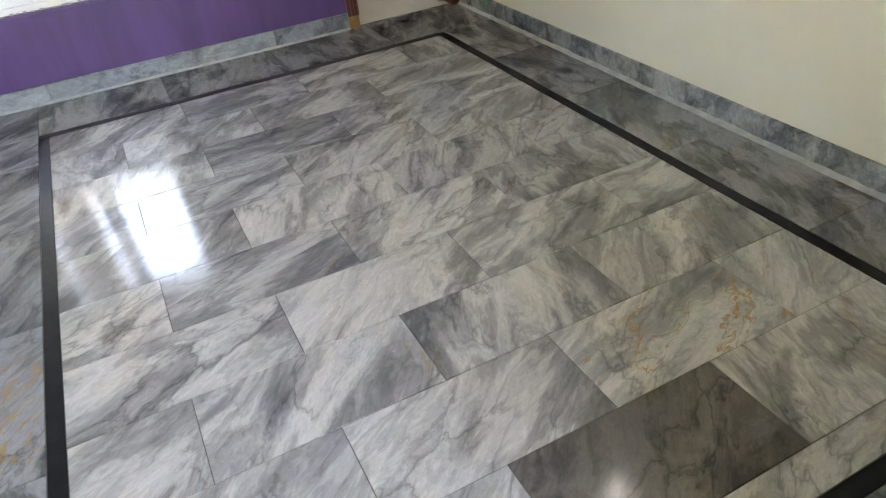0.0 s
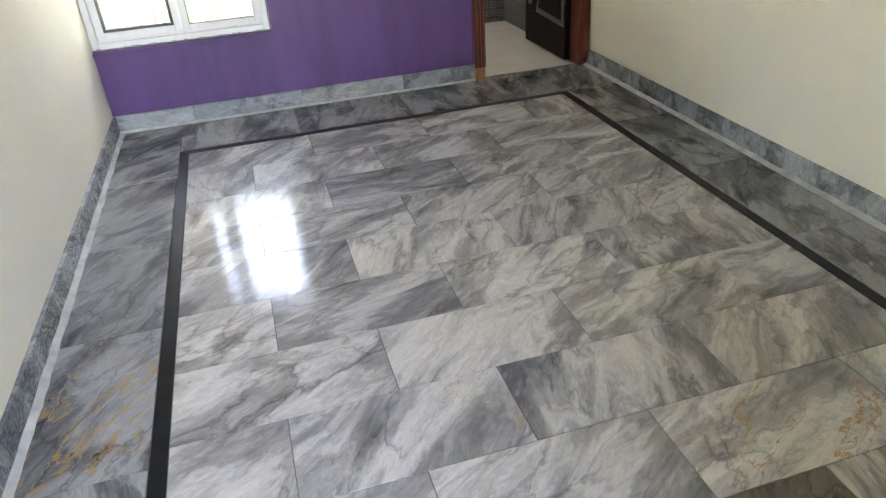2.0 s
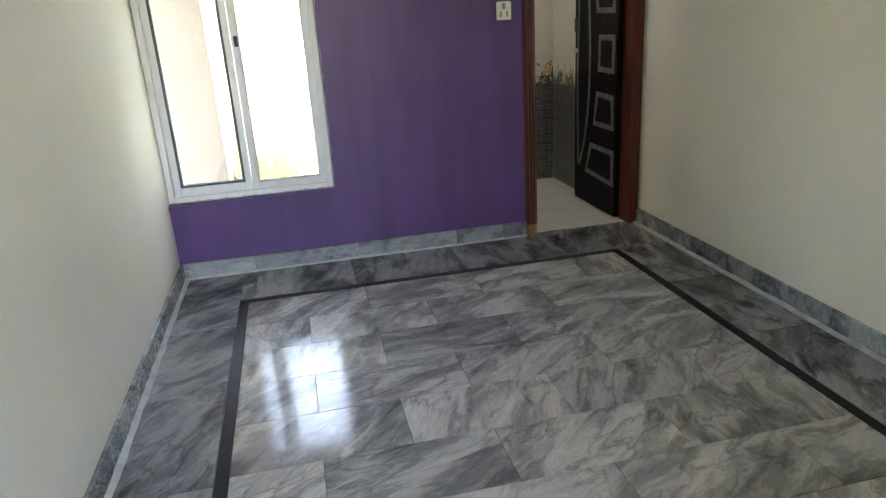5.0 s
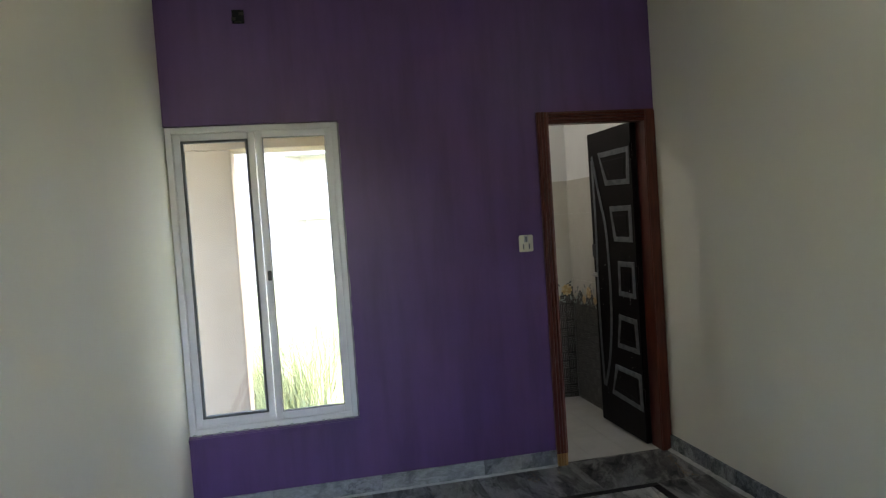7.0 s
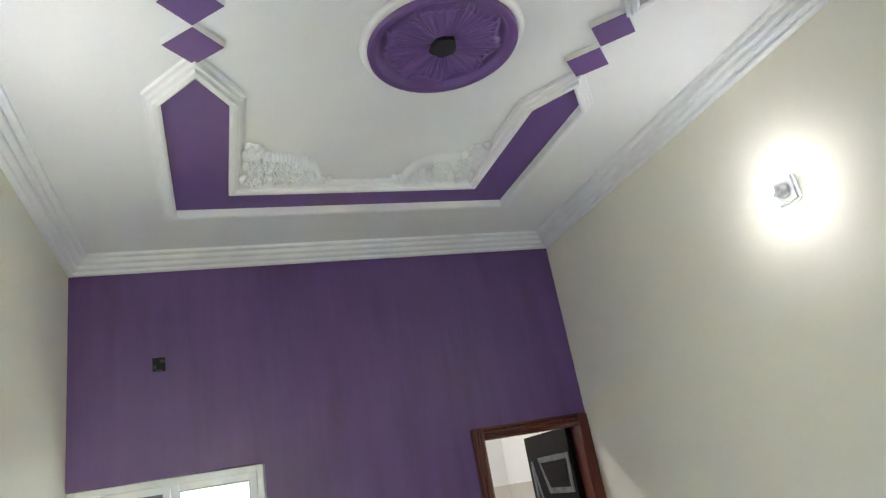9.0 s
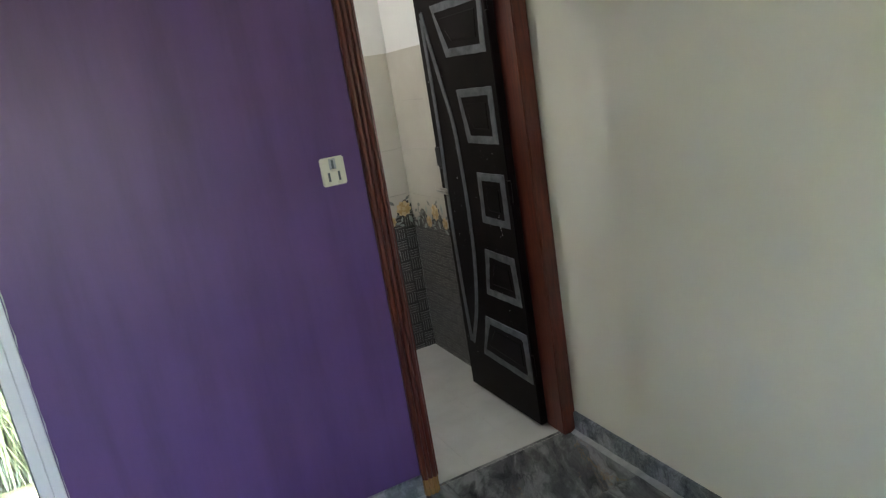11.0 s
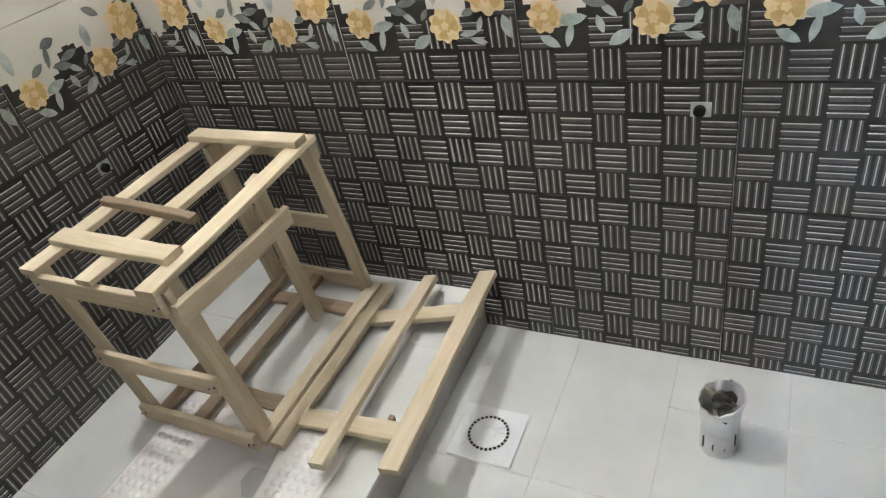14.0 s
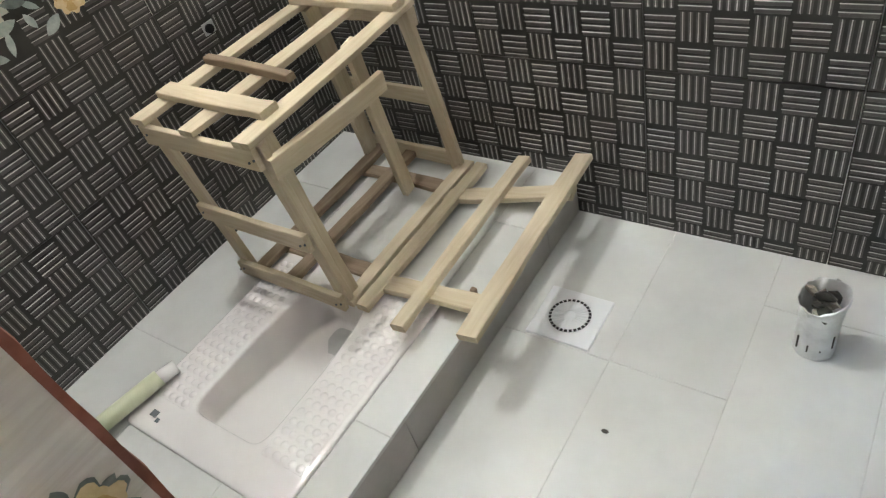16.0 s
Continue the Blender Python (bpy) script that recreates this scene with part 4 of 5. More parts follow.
stub = thing("pipe_stub", "upright waste pipe stub wrapped in foil, stuffed with crumpled paper", "pipe", pose(2.415, 1.140, 0) @ Matrix.Diagonal((0.80, 0.80, 0.84, 1)))
bm = bmesh.new()
prof, segs = [], 28
rng = random.Random(8)
rings = []
for z, r in ((0.0, 0.047), (0.06, 0.0465), (0.115, 0.0465), (0.120, 0.0485), (0.150, 0.050), (0.172, 0.055), (0.174, 0.052), (0.100, 0.043)):
    rings.append([bm.verts.new(((r + rng.uniform(-0.0014, 0.0014)) * math.cos(2 * math.pi * i / segs), (r + rng.uniform(-0.0014, 0.0014)) * math.sin(2 * math.pi * i / segs), z + (rng.uniform(-0.007, 0.007) + 0.012 * math.sin(2 * math.pi * i / segs + 0.9) if 0.16 < z < 0.18 else 0))) for i in range(segs)])
for a_, b_ in zip(rings, rings[1:]):
    for i in range(segs):
        bm.faces.new((a_[i], a_[(i + 1) % segs], b_[(i + 1) % segs], b_[i]))
part("sleeve", bm, CHROME, stub, "torn foil sleeve", smooth=True)
for k in range(9):
    bm = bmesh.new()
    bmesh.ops.create_icosphere(bm, subdivisions=2, radius=1)
    for v in bm.verts:
        v.co *= 1 + 0.45 * noise.noise(v.co * 2.5 + Vector((k * 3.1, 0, 0)))
    a = k * 2.2
    rr = 0.0 if k == 0 else rng.uniform(0.012, 0.032)
    bmesh.ops.transform(bm, matrix=Matrix.LocRotScale((rr * math.cos(a), rr * math.sin(a), 0.150 + rng.uniform(-0.012, 0.022)), Euler((a, 2 * a, a)), (0.024, 0.008, 0.017)), verts=list(bm.verts))
    part("paper", bm, RAG if k % 2 else SILT, stub, "crumpled dirty paper")
for k in range(4):
    part("scratch", boxes((-0.002, 0.002, -0.0016, 0.0016, 0.02, 0.024 + 0.018 * ((k * 5 + 2) % 3))), SILT, stub).matrix_basis = Matrix.Rotation(radians(-135 + 34 * k), 4, "Z") @ Matrix.Translation((0.0470, 0, 0.006 * k))

drain = thing("floor_drain", "square white floor drain with a round slotted grate", "floor drain", pose(1.943, 1.030, 0))
part("frame", rbox(-0.076, 0.076, -0.074, 0.074, -0.002, 0.0045, 0.002, 1), WHITEPLASTIC, drain)
bm = bmesh.new()
lathe(bm, [(0.047, 0.0045), (0.047, 0.0062), (0.044, 0.0068), (0.004, 0.0075)], 32)
part("grate", bm, WHITEPLASTIC, drain, smooth=True)
for k in range(28):
    a = 2 * math.pi * k / 28
    # black box on the grate, coloured as the dark inside a slot
    bm = boxes((0.0415, 0.0475, -0.0034, 0.0034, 0.006, 0.0078))
    part("slot", bm, DARKGAP, drain).matrix_basis = Matrix.Rotation(a, 4, "Z")
    part("rib", boxes((0.014, 0.0405, -0.0011, 0.0011, 0.0066, 0.0084)), WHITEPLASTIC, drain).matrix_basis = Matrix.Rotation(a, 4, "Z")

pipe = thing("inlet_pipe", "short pale green plastic flush pipe behind the pan", "pipe", pose(0, 0, 0))
bm = bmesh.new()
tube(bm, (1.222, 0.215, PLAT + 0.030), (1.268, 0.440, PLAT + 0.034), 0.019)
part("tube", bm, PVC, pipe, smooth=True)
bm = bmesh.new()
tube(bm, (1.262, 0.412, PLAT + 0.0335), (1.276, 0.478, PLAT + 0.030), 0.0165)
part("spigot", bm, CERAMIC, pipe, smooth=True)

def capped(name, label, x, z, mats, wall="n"):
    m = Matrix.Translation((x, BY1, z)) if wall == "n" else Matrix.Translation((BX0, x, z)) @ Matrix.Rotation(radians(90), 4, "Z")
    o = thing(name, label, "pipe outlet", m)
    part("chipped_hole", rbox(-0.016, 0.020, -0.0022, 0.0, -0.014, 0.016, 0.001, 1), mats[0], o, "rough chipped mortar")
    bm = bmesh.new()
    lathe(bm, [(0.011, 0), (0.011, 0.010), (0.008, 0.013)], 16)
    bmesh.ops.transform(bm, matrix=Matrix.Rotation(radians(90), 4, "X"), verts=list(bm.verts))
    part("cap", bm, mats[1], o)
capped("water_outlet", "capped water outlet in the patterned tiles with rough mortar", 2.326, 0.645, (SEALANT, DARKGAP))
capped("water_outlet", "capped water outlet in the patterned tiles with rough mortar", 2.648, 0.622, (GROUT, DARKGAP))
capped("water_outlet", "capped water outlet low on the patterned tiles", 1.088, 0.610, (SEALANT, DARKGAP), "w")
for x in (1.878, 2.031):
    capped("water_outlet", "blue-capped water outlet in the cream tiles", x, 0.990, (GROUT, BLUECAP))
debris = thing("debris", "small dark crumb of mortar on the tiled floor", "debris", pose(2.125, 0.795, 0.0))
bm = bmesh.new()
bmesh.ops.create_icosphere(bm, subdivisions=2, radius=0.006, matrix=Matrix.Diagonal((1.3, 0.8, 0.5, 1)))
part("crumb", bm, SILT, debris)
# ---- outside the window ----
ground = structure("ground", boxes((-400, 400, -900, 900, -0.75, -0.55)), SOIL, "rough grassy ground reaching far off", "ground")
porch = thing("porch", "beige painted porch column and beam outside the window", "porch")
part("column", rbox(-0.066, 0.238, 1.00, 1.30, -0.56, 2.085, 0.006, 1), OUTWALL, porch)
part("beam", rbox(-3.0, 0.925, 1.00, 1.30, 2.085, 2.45, 0.006, 1), OUTWALL, porch)
part("roof_slab", boxes((-3.0, 0.925, 0.21, 1.55, 2.45, 2.58)), OUTWALL, porch)
house = thing("house", "white plastered house across the overgrown plot", "house", pose(0, 0, 0))
part("wall", boxes((-9, 9, 15.2, 22, -0.6, 7.5)), HOUSEWHITE, house)
part("parapet", boxes((-9.2, 9.2, 15.0, 22.2, 7.5, 8.1)), HOUSEWHITE, house)
part("ledge", boxes((0.34, 2.6, 14.85, 15.2, 1.80, 1.90)), HOUSEWHITE, house)
part("sunshade", boxes((0.34, 2.8, 14.6, 15.2, 3.52, 3.66)), HOUSEWHITE, house)
for x in (-4.2, 0.94, 5.2):
    wn_ = part("window", boxes((x - 0.06, x + 0.48, 15.14, 15.2, 2.26, 3.04)), HOUSEWHITE, house)
    part("pane", boxes((x, x + 0.42, 15.12, 15.14, 2.32, 2.98)), TEAL, wn_)
bm = bmesh.new()
lathe(bm, [(0.04, 0), (0.04, 3.6)], 10, (0.80, 15.12, 0.0))
part("drainpipe", bm, GROUT, house, "grey drainpipe")
boundary = structure("wall_boundary", boxes((-30, 30, 11.6, 11.8, -0.6, 0.55)), HOUSEWHITE, "low pale boundary wall beyond the grass", "wall")

# overgrown grass
rng = random.Random(12)
verts, faces = [], []
for k in range(30000):
    y = 2.6 + 8.8 * rng.random() ** 1.2
    x = rng.uniform(-0.9 - 0.34 * y, 0.55 + 0.10 * y)
    h = rng.uniform(0.75, 1.4) * (0.95 + 0.35 * noise.noise(Vector((x * 0.8, y * 0.8, 0))))
    a, lean = rng.uniform(0, 6.28), rng.uniform(0.05, 0.75) * h
    dx, dy, wdt = math.cos(a), math.sin(a), rng.uniform(0.003, 0.007)
    px, py = -dy * wdt, dx * wdt
    b = len(verts)
    z = -0.56
    verts += [(x - px, y - py, z), (x + px, y + py, z), (x + dx * lean * 0.35 + px, y + dy * lean * 0.35 + py, z + h * 0.6), (x + dx * lean * 0.35 - px, y + dy * lean * 0.35 - py, z + h * 0.6), (x + dx * lean, y + dy * lean, z + h * 0.97)]
    faces += [(b, b + 1, b + 2, b + 3), (b + 3, b + 2, b + 4)]
me = bpy.data.meshes.new("grass")
me.from_pydata(verts, [], faces)
me.materials.append(GRASS)
tagged(new("grass", me), "tall uncut grass growing on the open plot", "grass", "", "stuff")

# ---- room floor: slabs, black strip, border ----
floor = structure("floor", boxes((-0.2, W + 0.2, -L - 1.75, 0.012, -0.15, -0.003)), FLOORGROUT, "polished grey marble floor with a black border strip", "floor")
slab_cache = {}
def slab(name, parent, x0, x1, y0, y1, z, material, thick=0.006, gap=0.0011):
    """A floor slab with softened top edges, lying with its top at z."""
    w, d = round(x1 - x0, 4), round(y1 - y0, 4)
    key = (w, d, thick, material.name)
    if key not in slab_cache:
        bm = bmesh.new()
        a, b, e = w / 2 - gap, d / 2 - gap, 0.0010
        lo = [bm.verts.new((sx * a, sy * b, -thick)) for sx, sy in ((-1, -1), (1, -1), (1, 1), (-1, 1))]
        md = [bm.verts.new((sx * a, sy * b, -e)) for sx, sy in ((-1, -1), (1, -1), (1, 1), (-1, 1))]
        hi = [bm.verts.new((sx * (a - e), sy * (b - e), 0)) for sx, sy in ((-1, -1), (1, -1), (1, 1), (-1, 1))]
        bm.faces.new(hi)
        for i in range(4):
            j = (i + 1) % 4
            bm.faces.new((lo[i], lo[j], md[j], md[i]))
            bm.faces.new((md[i], md[j], hi[j], hi[i]))
        slab_cache[key] = mesh_of(name, bm, material)
    ob = part(name, slab_cache[key], None, parent)
    ob.matrix_basis = Matrix.Translation(((x0 + x1) / 2, (y0 + y1) / 2, z))
    return ob

SX0, SX1, SY0, SY1 = 0.338, 2.470, -0.432, -L + 0.43   # outer edge of the black strip
SW = 0.046
fx0, fx1, fy0, fy1 = SX0 + SW, SX1 - SW, SY0 - SW, SY1 + SW
rowlines = [fy0] + [-0.775 - 0.2885 * k for k in range(10)]
rowlines = [y for y in rowlines if y > fy1 + 0.02] + [fy1]
for k, (ya, yb) in enumerate(zip(rowlines, rowlines[1:])):
    off = 0.980 if k % 2 == 0 else 0.680
    cuts = [fx0] + [off + 0.579 * q for q in range(-3, 6) if fx0 + 0.03 < off + 0.579 * q < fx1 - 0.03] + [fx1]
    for xa, xb in zip(cuts, cuts[1:]):
        stone = DARKSLAB if k == 9 and 1.2 < xa < 1.3 else STAINMARBLE if k == 8 and 1.5 < xa < 1.6 else FLOORMARBLE
        slab("slab", floor, xa, xb, yb, ya, 0.0, stone)
for name, xa, xb, ya, yb in (("strip", SX0, SX1, SY0 - SW, SY0), ("strip", SX0, SX1, SY1, SY1 + SW), ("strip", SX0, SX0 + SW, fy1, fy0), ("strip", SX1 - SW, SX1, fy1, fy0)):
    slab("border_strip", floor, xa, xb, ya, yb, 0.0, BLACKSTONE)
def run(a, b, step, first):
    out, p = [a], a + first
    while p < b - 0.08:
        out.append(p)
        p += step
    return list(zip(out, out[1:] + [b]))
for a, b in run(0.0, W, 0.61, 0.34):
    slab("border_slab", floor, a, b, SY0, 0.0 if b < 2.10 else 0.012, 0.0, BORDERMARBLE)
for a, b in run(0.0, W, 0.61, 0.50):
    slab("border_slab", floor, a, b, -L, SY1, 0.0, BORDERMARBLE)
for a, b in run(-SY0, -SY1, 0.60, 0.33):
    slab("border_slab", floor, 0.0, SX0, -b, -a, 0.0, RUSTBORDER if 1.9 < (a + b) / 2 < 2.7 else BORDERMARBLE)
for a, b in run(-SY0, -SY1, 0.62, 0.55):
    slab("border_slab", floor, SX1, W, -b, -a, 0.0, BORDERMARBLE)
for k in range(3):
    for q in range(5):
        slab("lobby_slab", floor, q * 0.563, (q + 1) * 0.563, -L - 1.6 + k * 0.533, -L - 1.6 + (k + 1) * 0.533, 0.0, FLOORMARBLE)

# ---- skirting ----
def skirting(name, length, place, step, first, spread=0.022, label="grey marble skirting with a white filler line"):
    base = thing(name, label, "baseboard", place, kind="structure")
    for a, b in run(0.0, length, step, first):
        bm = bmesh.new()
        box(bm, a + 0.0006, b - 0.0006, 0.0, 0.016, 0.001, 0.096)
        rounded(bm, 0.002, 1)
        part("skirting_tile", bm, SKIRTMARBLE, base)
    bm = bmesh.new()
    n = max(4, int(length / 0.05))
    rng = random.Random(int(length * 100))
    ring = []
    for k in range(n + 1):
        x = length * k / n
        ww, hh = 0.016 + rng.uniform(0.72, 1.0) * spread, 0.0008 + rng.uniform(0.0, 0.0016)
        ring.append([bm.verts.new((x, 0.0155, 0.010 + rng.uniform(0, 0.006))), bm.verts.new((x, ww, hh + 0.0012)), bm.verts.new((x, ww + 0.002, 0.0002))])
    for r0, r1 in zip(ring, ring[1:]):
        for i in range(2):
            bm.faces.new((r0[i], r1[i], r1[i + 1], r0[i + 1]))
    bmesh.ops.recalc_face_normals(bm, faces=list(bm.faces))
    part("filler", bm, SEALANT, base, "smeared white filler")
skirting("baseboard_north", DOOR[0], Matrix.Translation((DOOR[0], 0, 0)) @ Matrix.Rotation(radians(180), 4, "Z"), 0.60, 0.45, 0.006)
skirting("baseboard_west", L - 0.017, Matrix.Translation((0, -0.017, 0)) @ Matrix.Rotation(radians(-90), 4, "Z"), 0.60, 0.42)
skirting("baseboard_east", L - 0.02, Matrix.Translation((W, -L, 0)) @ Matrix.Rotation(radians(90), 4, "Z"), 0.60, 0.36)
threshold = slab("threshold", floor, DOOR[0] + 0.003, W, 0.012, 0.03, 0.0, BORDERMARBLE)

# ---- bathroom floor tiles ----
bx = [PLATX] + [x for x in (2.068, 2.306, 2.545)] + [BX1 + 0.01]
for k, (xa, xb) in enumerate(zip(bx, bx[1:])):
    ys = [0.03, 0.36, 0.952, BH] if k == 1 else ([0.03, 0.36, 0.952, BH] if k == 0 else [0.03, 0.62, 1.21, BH])
    for ya, yb in zip(ys, ys[1:]):
        slab("floor_tile", floor_bath, xa, xb, ya, yb, 0.0, BATHFLOOR, 0.006, 0.0005)
for xa, xb, ya, yb in ((BX0 - 0.01, PX0 + 0.02, T, 0.525), (BX0 - 0.01, PX0 + 0.02, 0.525, 1.12), (BX0 - 0.01, PX0 + 0.02, 1.12, BH), (PX1 - 0.02, PLATX, T, 0.556), (PX1 - 0.02, PLATX, 0.556, 1.15), (PX1 - 0.02, PLATX, 1.15, BH),
                       (PX0 + 0.02, 1.565, T, PY0 + 0.015), (1.565, PX1 - 0.02, T, PY0 + 0.015), (PX0 + 0.02, 1.50, PY1 - 0.015, BH), (1.50, PX1 - 0.02, PY1 - 0.015, BH)):
    slab("platform_tile", platform, xa, xb, ya, yb, PLAT, BATHFLOOR, 0.010, 0.0005)
# riser tiles, the shaded side of the step given by colour
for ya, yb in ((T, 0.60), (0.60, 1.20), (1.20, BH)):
    part("riser_tile", boxes((PLATX - 0.010, PLATX - 0.001, ya + 0.001, yb - 0.001, 0.0005, PLAT - 0.011)), RISER, platform, "riser tile coloured darker for its shade")

# ---- bathroom wall tiles ----
TW, TH, CELL = 0.397, 0.265, 0.397 / 6
ROWS = [(0.0, 0.170, "weave"), (0.170, 0.435, "weave"), (0.435, 0.700, "weave"), (0.700, 0.965, "flower"), (0.965, 1.230, "cream"), (1.230, 1.495, "cream"), (1.495, 1.760, "cream")]
MATS = [TILEBLACK, WEAVEGREY, WEAVELINE, PETAL, PETALCORE, LEAFPALE, LEAFDARK]

def quad(bm, x0, x1, z0, z1, y, mi):
    if x1 - x0 > 0.0008 and z1 - z0 > 0.0008:
        bm.faces.new([bm.verts.new(p) for p in ((x0, -y, z0), (x1, -y, z0), (x1, -y, z1), (x0, -y, z1))]).material_index = mi

def bar(bm, x0, x1, z0, z1, y, mi):
    """A low raised bar on the face of a tile."""
    if x1 - x0 < 0.0008 or z1 - z0 < 0.0008:
        return
    e = min(0.0008, (x1 - x0) / 4, (z1 - z0) / 4)
    lo = [bm.verts.new(p) for p in ((x0, 0, z0), (x1, 0, z0), (x1, 0, z1), (x0, 0, z1))]
    hi = [bm.verts.new(p) for p in ((x0 + e, -y, z0 + e), (x1 - e, -y, z0 + e), (x1 - e, -y, z1 - e), (x0 + e, -y, z1 - e))]
    bm.faces.new(hi).material_index = mi
    for i in range(4):
        bm.faces.new((lo[i], lo[(i + 1) % 4], hi[(i + 1) % 4], hi[i])).material_index = mi

cell_cache = {}
def cell_mesh(w, h, upright):
    """One cell of the basket weave, hung from its right upper corner: upright grey bars or level pale lines."""
    key = (round(w, 3), round(h, 3), upright)
    if key not in cell_cache:
        bm = bmesh.new()
        g = 0.0035
        if upright:
            for k in range(4):
                a = -g - (k + 0.78) * (CELL - 2 * g) / 4
                bar(bm, max(-w + 0.001, a), min(-0.001, a + 0.0085), -h + g, -g, 0.0005, 0)
                bar(bm, max(-w + 0.001, a + 0.0030), min(-0.001, a + 0.0053), -h + g, -g, 0.0009, 1)
        else:
            for k in range(4):
                a = -g - (k + 0.68) * (CELL - 2 * g) / 4
                if a > -h:
                    bar(bm, -w + g * 0.6, -g * 0.6, a, a + 0.0020, 0.0008, 1)
                    bar(bm, -w + g, -g, max(-h, a - 0.0075), a, 0.0005, 0)
        cell_cache[key] = mesh_of("weave_cell", bm, [WEAVEGREY, WEAVELINE])
    return cell_cache[key]

def weave_cells(tile, w, h, parity, top_of=None):
    """Lays the cells of the basket weave on a tile, counted from its right upper corner."""
    for i in range(int(w / CELL + 0.999)):
        for j in range(int(h / CELL + 0.999)):
            x1, z1 = w - i * CELL, h - j * CELL
            cw, ch = min(CELL, x1 - 0.0015), min(CELL, z1 - 0.0015)
            if cw < 0.012 or ch < 0.012 or (top_of and z1 > top_of(x1 - cw / 2)):
                continue
            part("weave_cell", cell_mesh(cw, ch, (i + j + parity) % 2 == 1), None, tile).matrix_basis = Matrix.Translation((x1, 0, z1))

def petal_ring(bm, cx, cz, r, n, y, mi, rot=0.0, depth=0.18):
    """A round scalloped bloom layer."""
    c = bm.verts.new((cx, -y - 0.0004, cz))
    m = n * 6
    ring = []
    for k in range(m):
        a = 2 * math.pi * k / m + rot
        rr = r * (1 - depth * abs(math.cos(n * (a - rot) / 2)) ** 3)
        ring.append(bm.verts.new((cx + rr * math.cos(a), -y, cz + rr * math.sin(a))))
    for k in range(m):
        bm.faces.new((c, ring[k], ring[(k + 1) % m])).material_index = mi

def bloom(bm, cx, cz, r, rot):
    petal_ring(bm, cx, cz, r, 9, 0.0020, 3, rot)
    for q in range(7):
        a = rot + 2 * math.pi * q / 7
        petal_ring(bm, cx + 0.50 * r * math.cos(a), cz + 0.50 * r * math.sin(a), r * 0.36, 3, 0.0026 + 0.00012 * q, 3 if q % 2 else 4, a, 0.25)
    petal_ring(bm, cx, cz, r * 0.42, 7, 0.0036, 4, rot + 0.4, 0.25)
    petal_ring(bm, cx, cz, r * 0.26, 5, 0.0042, 3, rot, 0.3)

def leaf_print(bm, cx, cz, ln, wd, a, mi, y=0.0017):
    n, pts = 7, []
    for s in (1, -1):
        for k in range(n):
            t = k / (n - 1) if s == 1 else 1 - k / (n - 1)
            if s == -1 and k in (0, n - 1):
                continue
            u, v = ln * (t - 0.5), s * wd * math.sin(math.pi * t) ** 0.8
            pts.append((cx + u * math.cos(a) - v * math.sin(a), cz + u * math.sin(a) + v * math.cos(a)))
    bm.faces.new([bm.verts.new((x, -y, z)) for x, z in pts]).material_index = mi

def flowers(bm, w):
    """The printed border of one tile; x runs from its left edge, counted from the right."""
    def X(d):
        return w - d
    for d, z, r, rot in ((0.054, 0.180, 0.048, 0.2), (0.148, 0.117, 0.036, 0.9), (0.342, 0.128, 0.034, 0.5)):
        if X(d) - r > 0:
            bloom(bm, X(d), z, r, rot)
    rng = random.Random(21)
    spots = [(0.020, 0.112, 0.048, 0.013, 1.9, 5), (0.075, 0.117, 0.034, 0.007, 1.2, 5), (0.095, 0.142, 0.032, 0.009, 0.4, 6), (0.100, 0.100, 0.040, 0.008, 0.1, 5), (0.080, 0.085, 0.036, 0.008, 2.9, 5),
             (0.125, 0.225, 0.045, 0.011, 2.6, 6), (0.165, 0.185, 0.055, 0.014, 1.5, 5), (0.205, 0.085, 0.050, 0.014, 0.5, 5), (0.225, 0.135, 0.040, 0.008, 2.5, 5), (0.240, 0.110, 0.036, 0.009, 1.8, 5), (0.225, 0.165, 0.050, 0.010, 0.1, 6),
             (0.260, 0.205, 0.040, 0.013, 0.3, 6), (0.275, 0.180, 0.050, 0.008, 1.3, 6), (0.290, 0.120, 0.055, 0.013, 0.1, 5), (0.297, 0.092, 0.050, 0.009, 1.4, 5), (0.335, 0.080, 0.045, 0.011, 2.7, 5), (0.362, 0.205, 0.060, 0.014, 1.6, 5),
             (0.385, 0.090, 0.030, 0.007, 0.5, 5), (0.250, 0.150, 0.050, 0.011, 2.9, 6), (0.190, 0.140, 0.030, 0.007, 1.0, 6), (0.310, 0.165, 0.040, 0.010, 0.4, 6), (0.020, 0.240, 0.035, 0.009, 0.6, 6)]
    for d, z, ln, wd, a, mi in spots:
        if 0.02 < X(d) < w - 0.01:
            leaf_print(bm, X(d), z, ln, wd * 0.85, a + rng.uniform(-0.1, 0.1), mi, 0.0017 + rng.uniform(0, 0.0002))

def dark_top(w):
    def f(x):
        d = w - x
        return 0.145 + 0.040 * math.sin(d * 31.7 + 0.9) + 0.062 * math.exp(-((d - 0.06) / 0.05) ** 2)
    return f

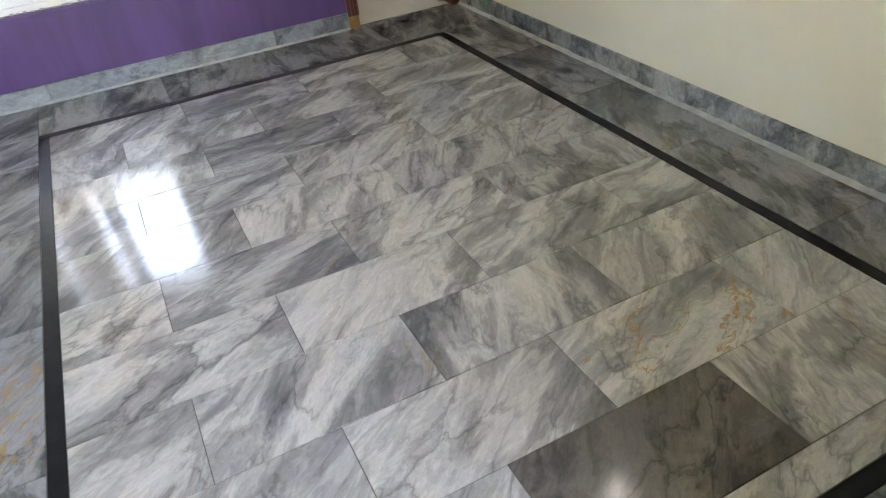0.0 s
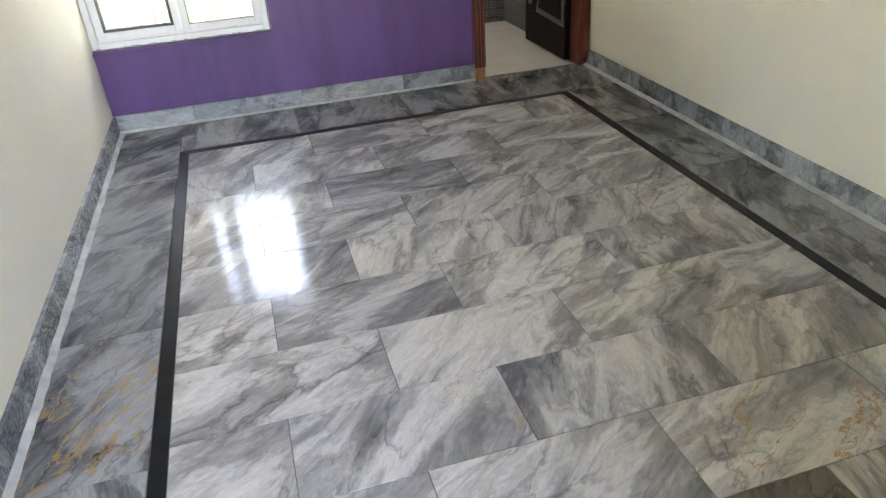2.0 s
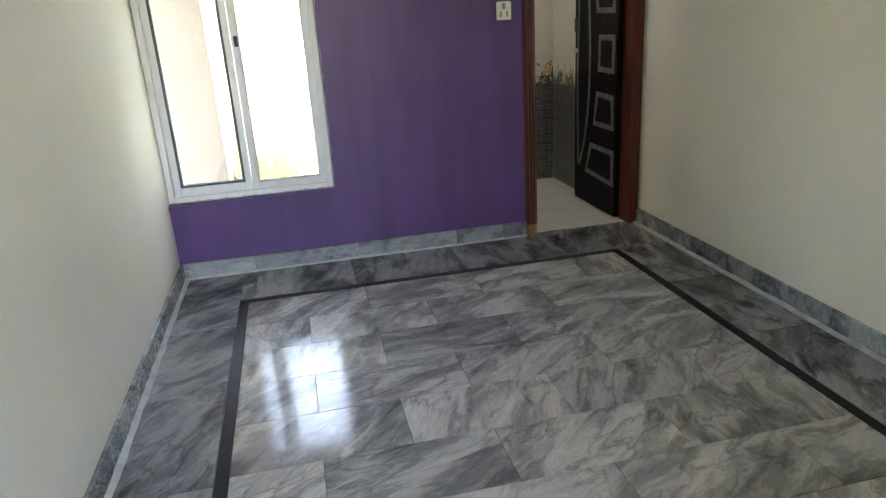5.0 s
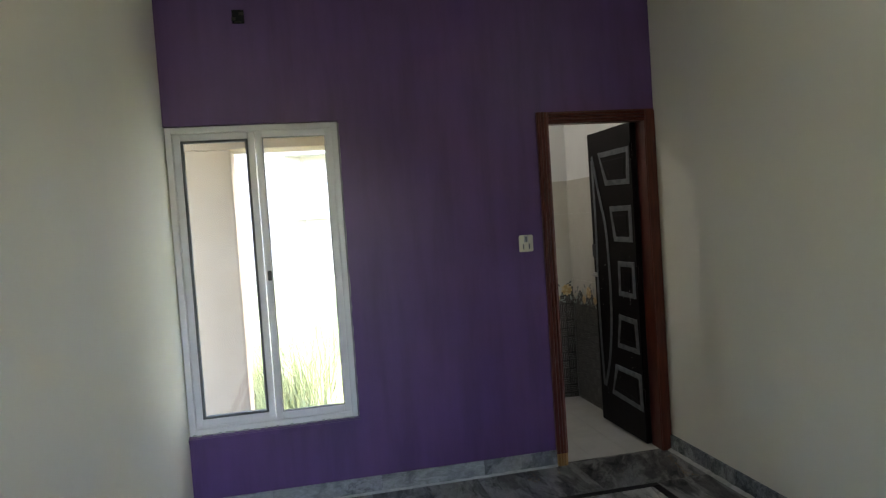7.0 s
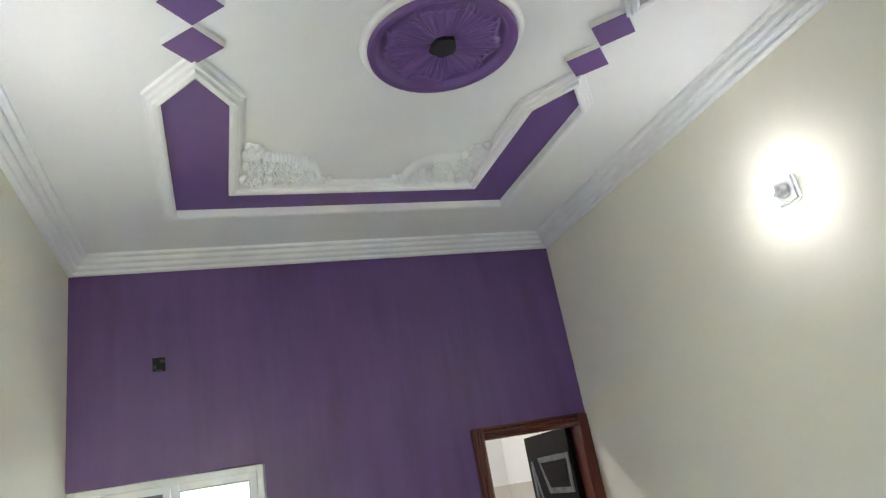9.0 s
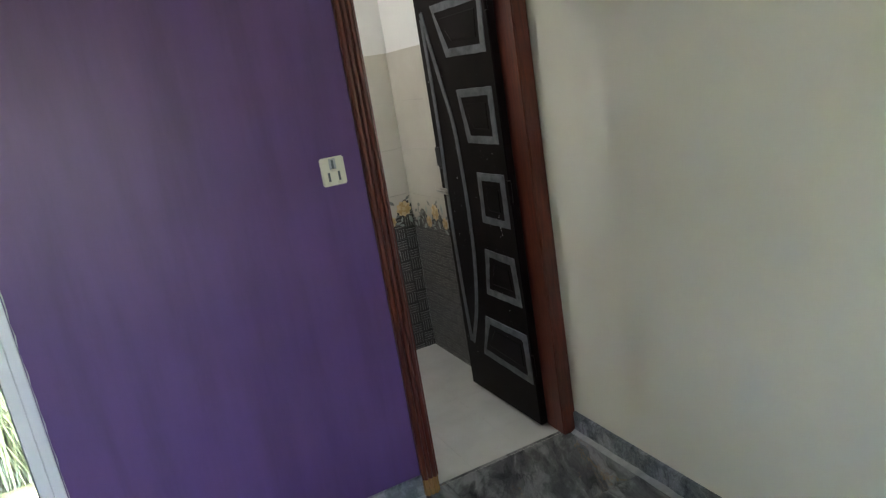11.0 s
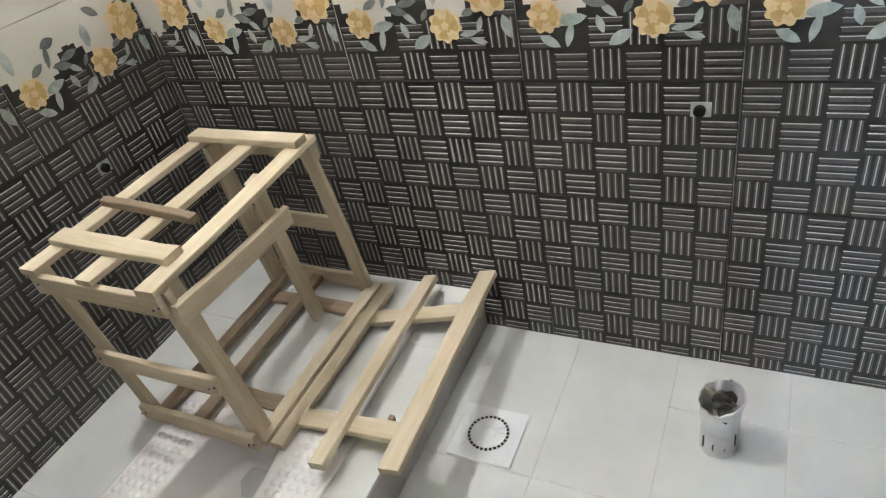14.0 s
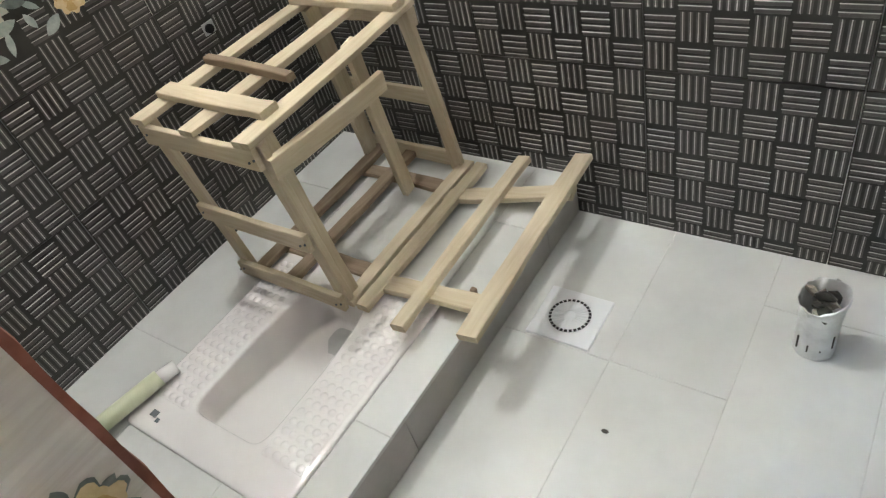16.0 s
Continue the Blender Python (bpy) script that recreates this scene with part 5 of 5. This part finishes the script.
tile_cache = {}
def tile_mesh(w, h, kind, parity, cut_bottom):
    key = (round(w, 3), round(h, 3), kind, parity)
    if key in tile_cache:
        return tile_cache[key]
    g = 0.0009 if kind in ("weave", "flower") else 0.0004
    bm = bmesh.new()
    box(bm, g, w - g, 0.0, 0.009, g, h - g, 0)
    body = mesh_of("tile", bm, {"weave": TILEBLACK, "flower": BEIGETILE, "cream": BEIGETILE, "reveal": REVEALTILE}[kind])
    prints = None
    if kind == "flower":
        bm = bmesh.new()
        top = dark_top(w)
        n = max(2, int(w / CELL * 4))
        for k in range(n):
            a, b = w * k / n, w * (k + 1) / n
            quad(bm, a + (g if k == 0 else 0), b - (g if k == n - 1 else 0), g, top((a + b) / 2), 0.0004, 0)
        flowers(bm, w)
        prints = mesh_of("floral_print", bm, MATS)
    tile_cache[key] = (body, prints)
    return tile_cache[key]

def tile_wall(parent, length, place, rows, start=0.0, label=""):
    """Tiles a wall from its right end; place maps (along, outward, up) with the face at y = 0 towards -y."""
    n = int(math.ceil(length / TW - 0.01))
    for z0, z1, kind in rows:
        for i in range(n):
            x1 = length - i * TW
            x0 = max(0.0, x1 - TW)
            if x1 - x0 < 0.01:
                continue
            body, prints = tile_mesh(x1 - x0, z1 - z0, kind, 1, z0 == 0)
            t = part("wall_tile", body, None, parent)
            t.matrix_basis = place @ Matrix.Translation((x0, 0, z0))
            if kind == "weave":
                weave_cells(t, x1 - x0, z1 - z0, 1)
            elif kind == "flower":
                top = dark_top(x1 - x0)
                weave_cells(t, x1 - x0, z1 - z0, 1, lambda x: top(x) + 0.012)
                part("floral_print", prints, None, t)["kind"] = "stuff"

tile_wall(wall_bath_north, BX1 - BX0, Matrix.Translation((BX0, BY1, 0)), ROWS)
tile_wall(wall_bath_east, BY1 - T, Matrix.Translation((BX1, BY1, 0)) @ Matrix.Rotation(radians(-90), 4, "Z"), ROWS)
tile_wall(wall_bath_west, BY1 - T, Matrix.Translation((BX0, T, 0)) @ Matrix.Rotation(radians(90), 4, "Z"), ROWS)
tile_wall(wall_bath_south, 2.073 - BX0, Matrix.Translation((2.073, T, 0)) @ Matrix.Rotation(radians(180), 4, "Z"), ROWS)
# tiled reveal behind the frame, with its raw clay edge
reveal = thing("reveal_trim", "beige tiled door reveal with a raw terracotta edge", "trim", kind="structure")
for z0, z1, kind in ROWS:
    k = "reveal" if kind != "flower" else "flower"
    body, prints = tile_mesh(0.148, z1 - z0, "reveal", 0, False)
    if kind != "flower":
        body = mesh_of("tile", boxes((0.0004, 0.1476, 0.0, 0.009, 0.0006, z1 - z0 - 0.0006)), REVEALUP)
    t = part("reveal_tile", body, None, reveal)
    t.matrix_basis = Matrix.Translation((2.075, T - 0.002 - 0.148, z0)) @ Matrix.Rotation(radians(90), 4, "Z")
    if kind == "flower":
        bm = bmesh.new()
        petal_ring(bm, 0.103, 0.098, 0.040, 8, 0.0012, 6, 0.6, 0.3)
        petal_ring(bm, 0.103, 0.098, 0.036, 8, 0.0016, 3, 0.6, 0.25)
        bloom(bm, 0.103, 0.098, 0.031, 0.3)
        for a in (0.4, 1.5, 2.7, 3.8, 5.0):
            leaf_print(bm, 0.103 + 0.027 * math.cos(a), 0.098 + 0.036 * math.sin(a), 0.022, 0.006, a, 6, 0.0010)
        part("floral_print", mesh_of("floral_print", bm, MATS), None, t)["kind"] = "stuff"
bm = bmesh.new()
rng = random.Random(4)
prev = None
for k in range(61):
    z = 1.76 * k / 60
    e = 0.006 + rng.uniform(-0.0016, 0.0016)
    row = [bm.verts.new((2.066, T - 0.002 + e, z)), bm.verts.new((2.0745 + rng.uniform(0, 0.0012), T - 0.002 + e * 0.8, z)), bm.verts.new((2.0755, T - 0.004, z))]
    if prev:
        for i in range(2):
            bm.faces.new((prev[i], prev[i + 1], row[i + 1], row[i]))
    prev = row
bmesh.ops.recalc_face_normals(bm, faces=list(bm.faces))
part("clay_edge", bm, TERRACOTTA, reveal, "chipped terracotta edge")
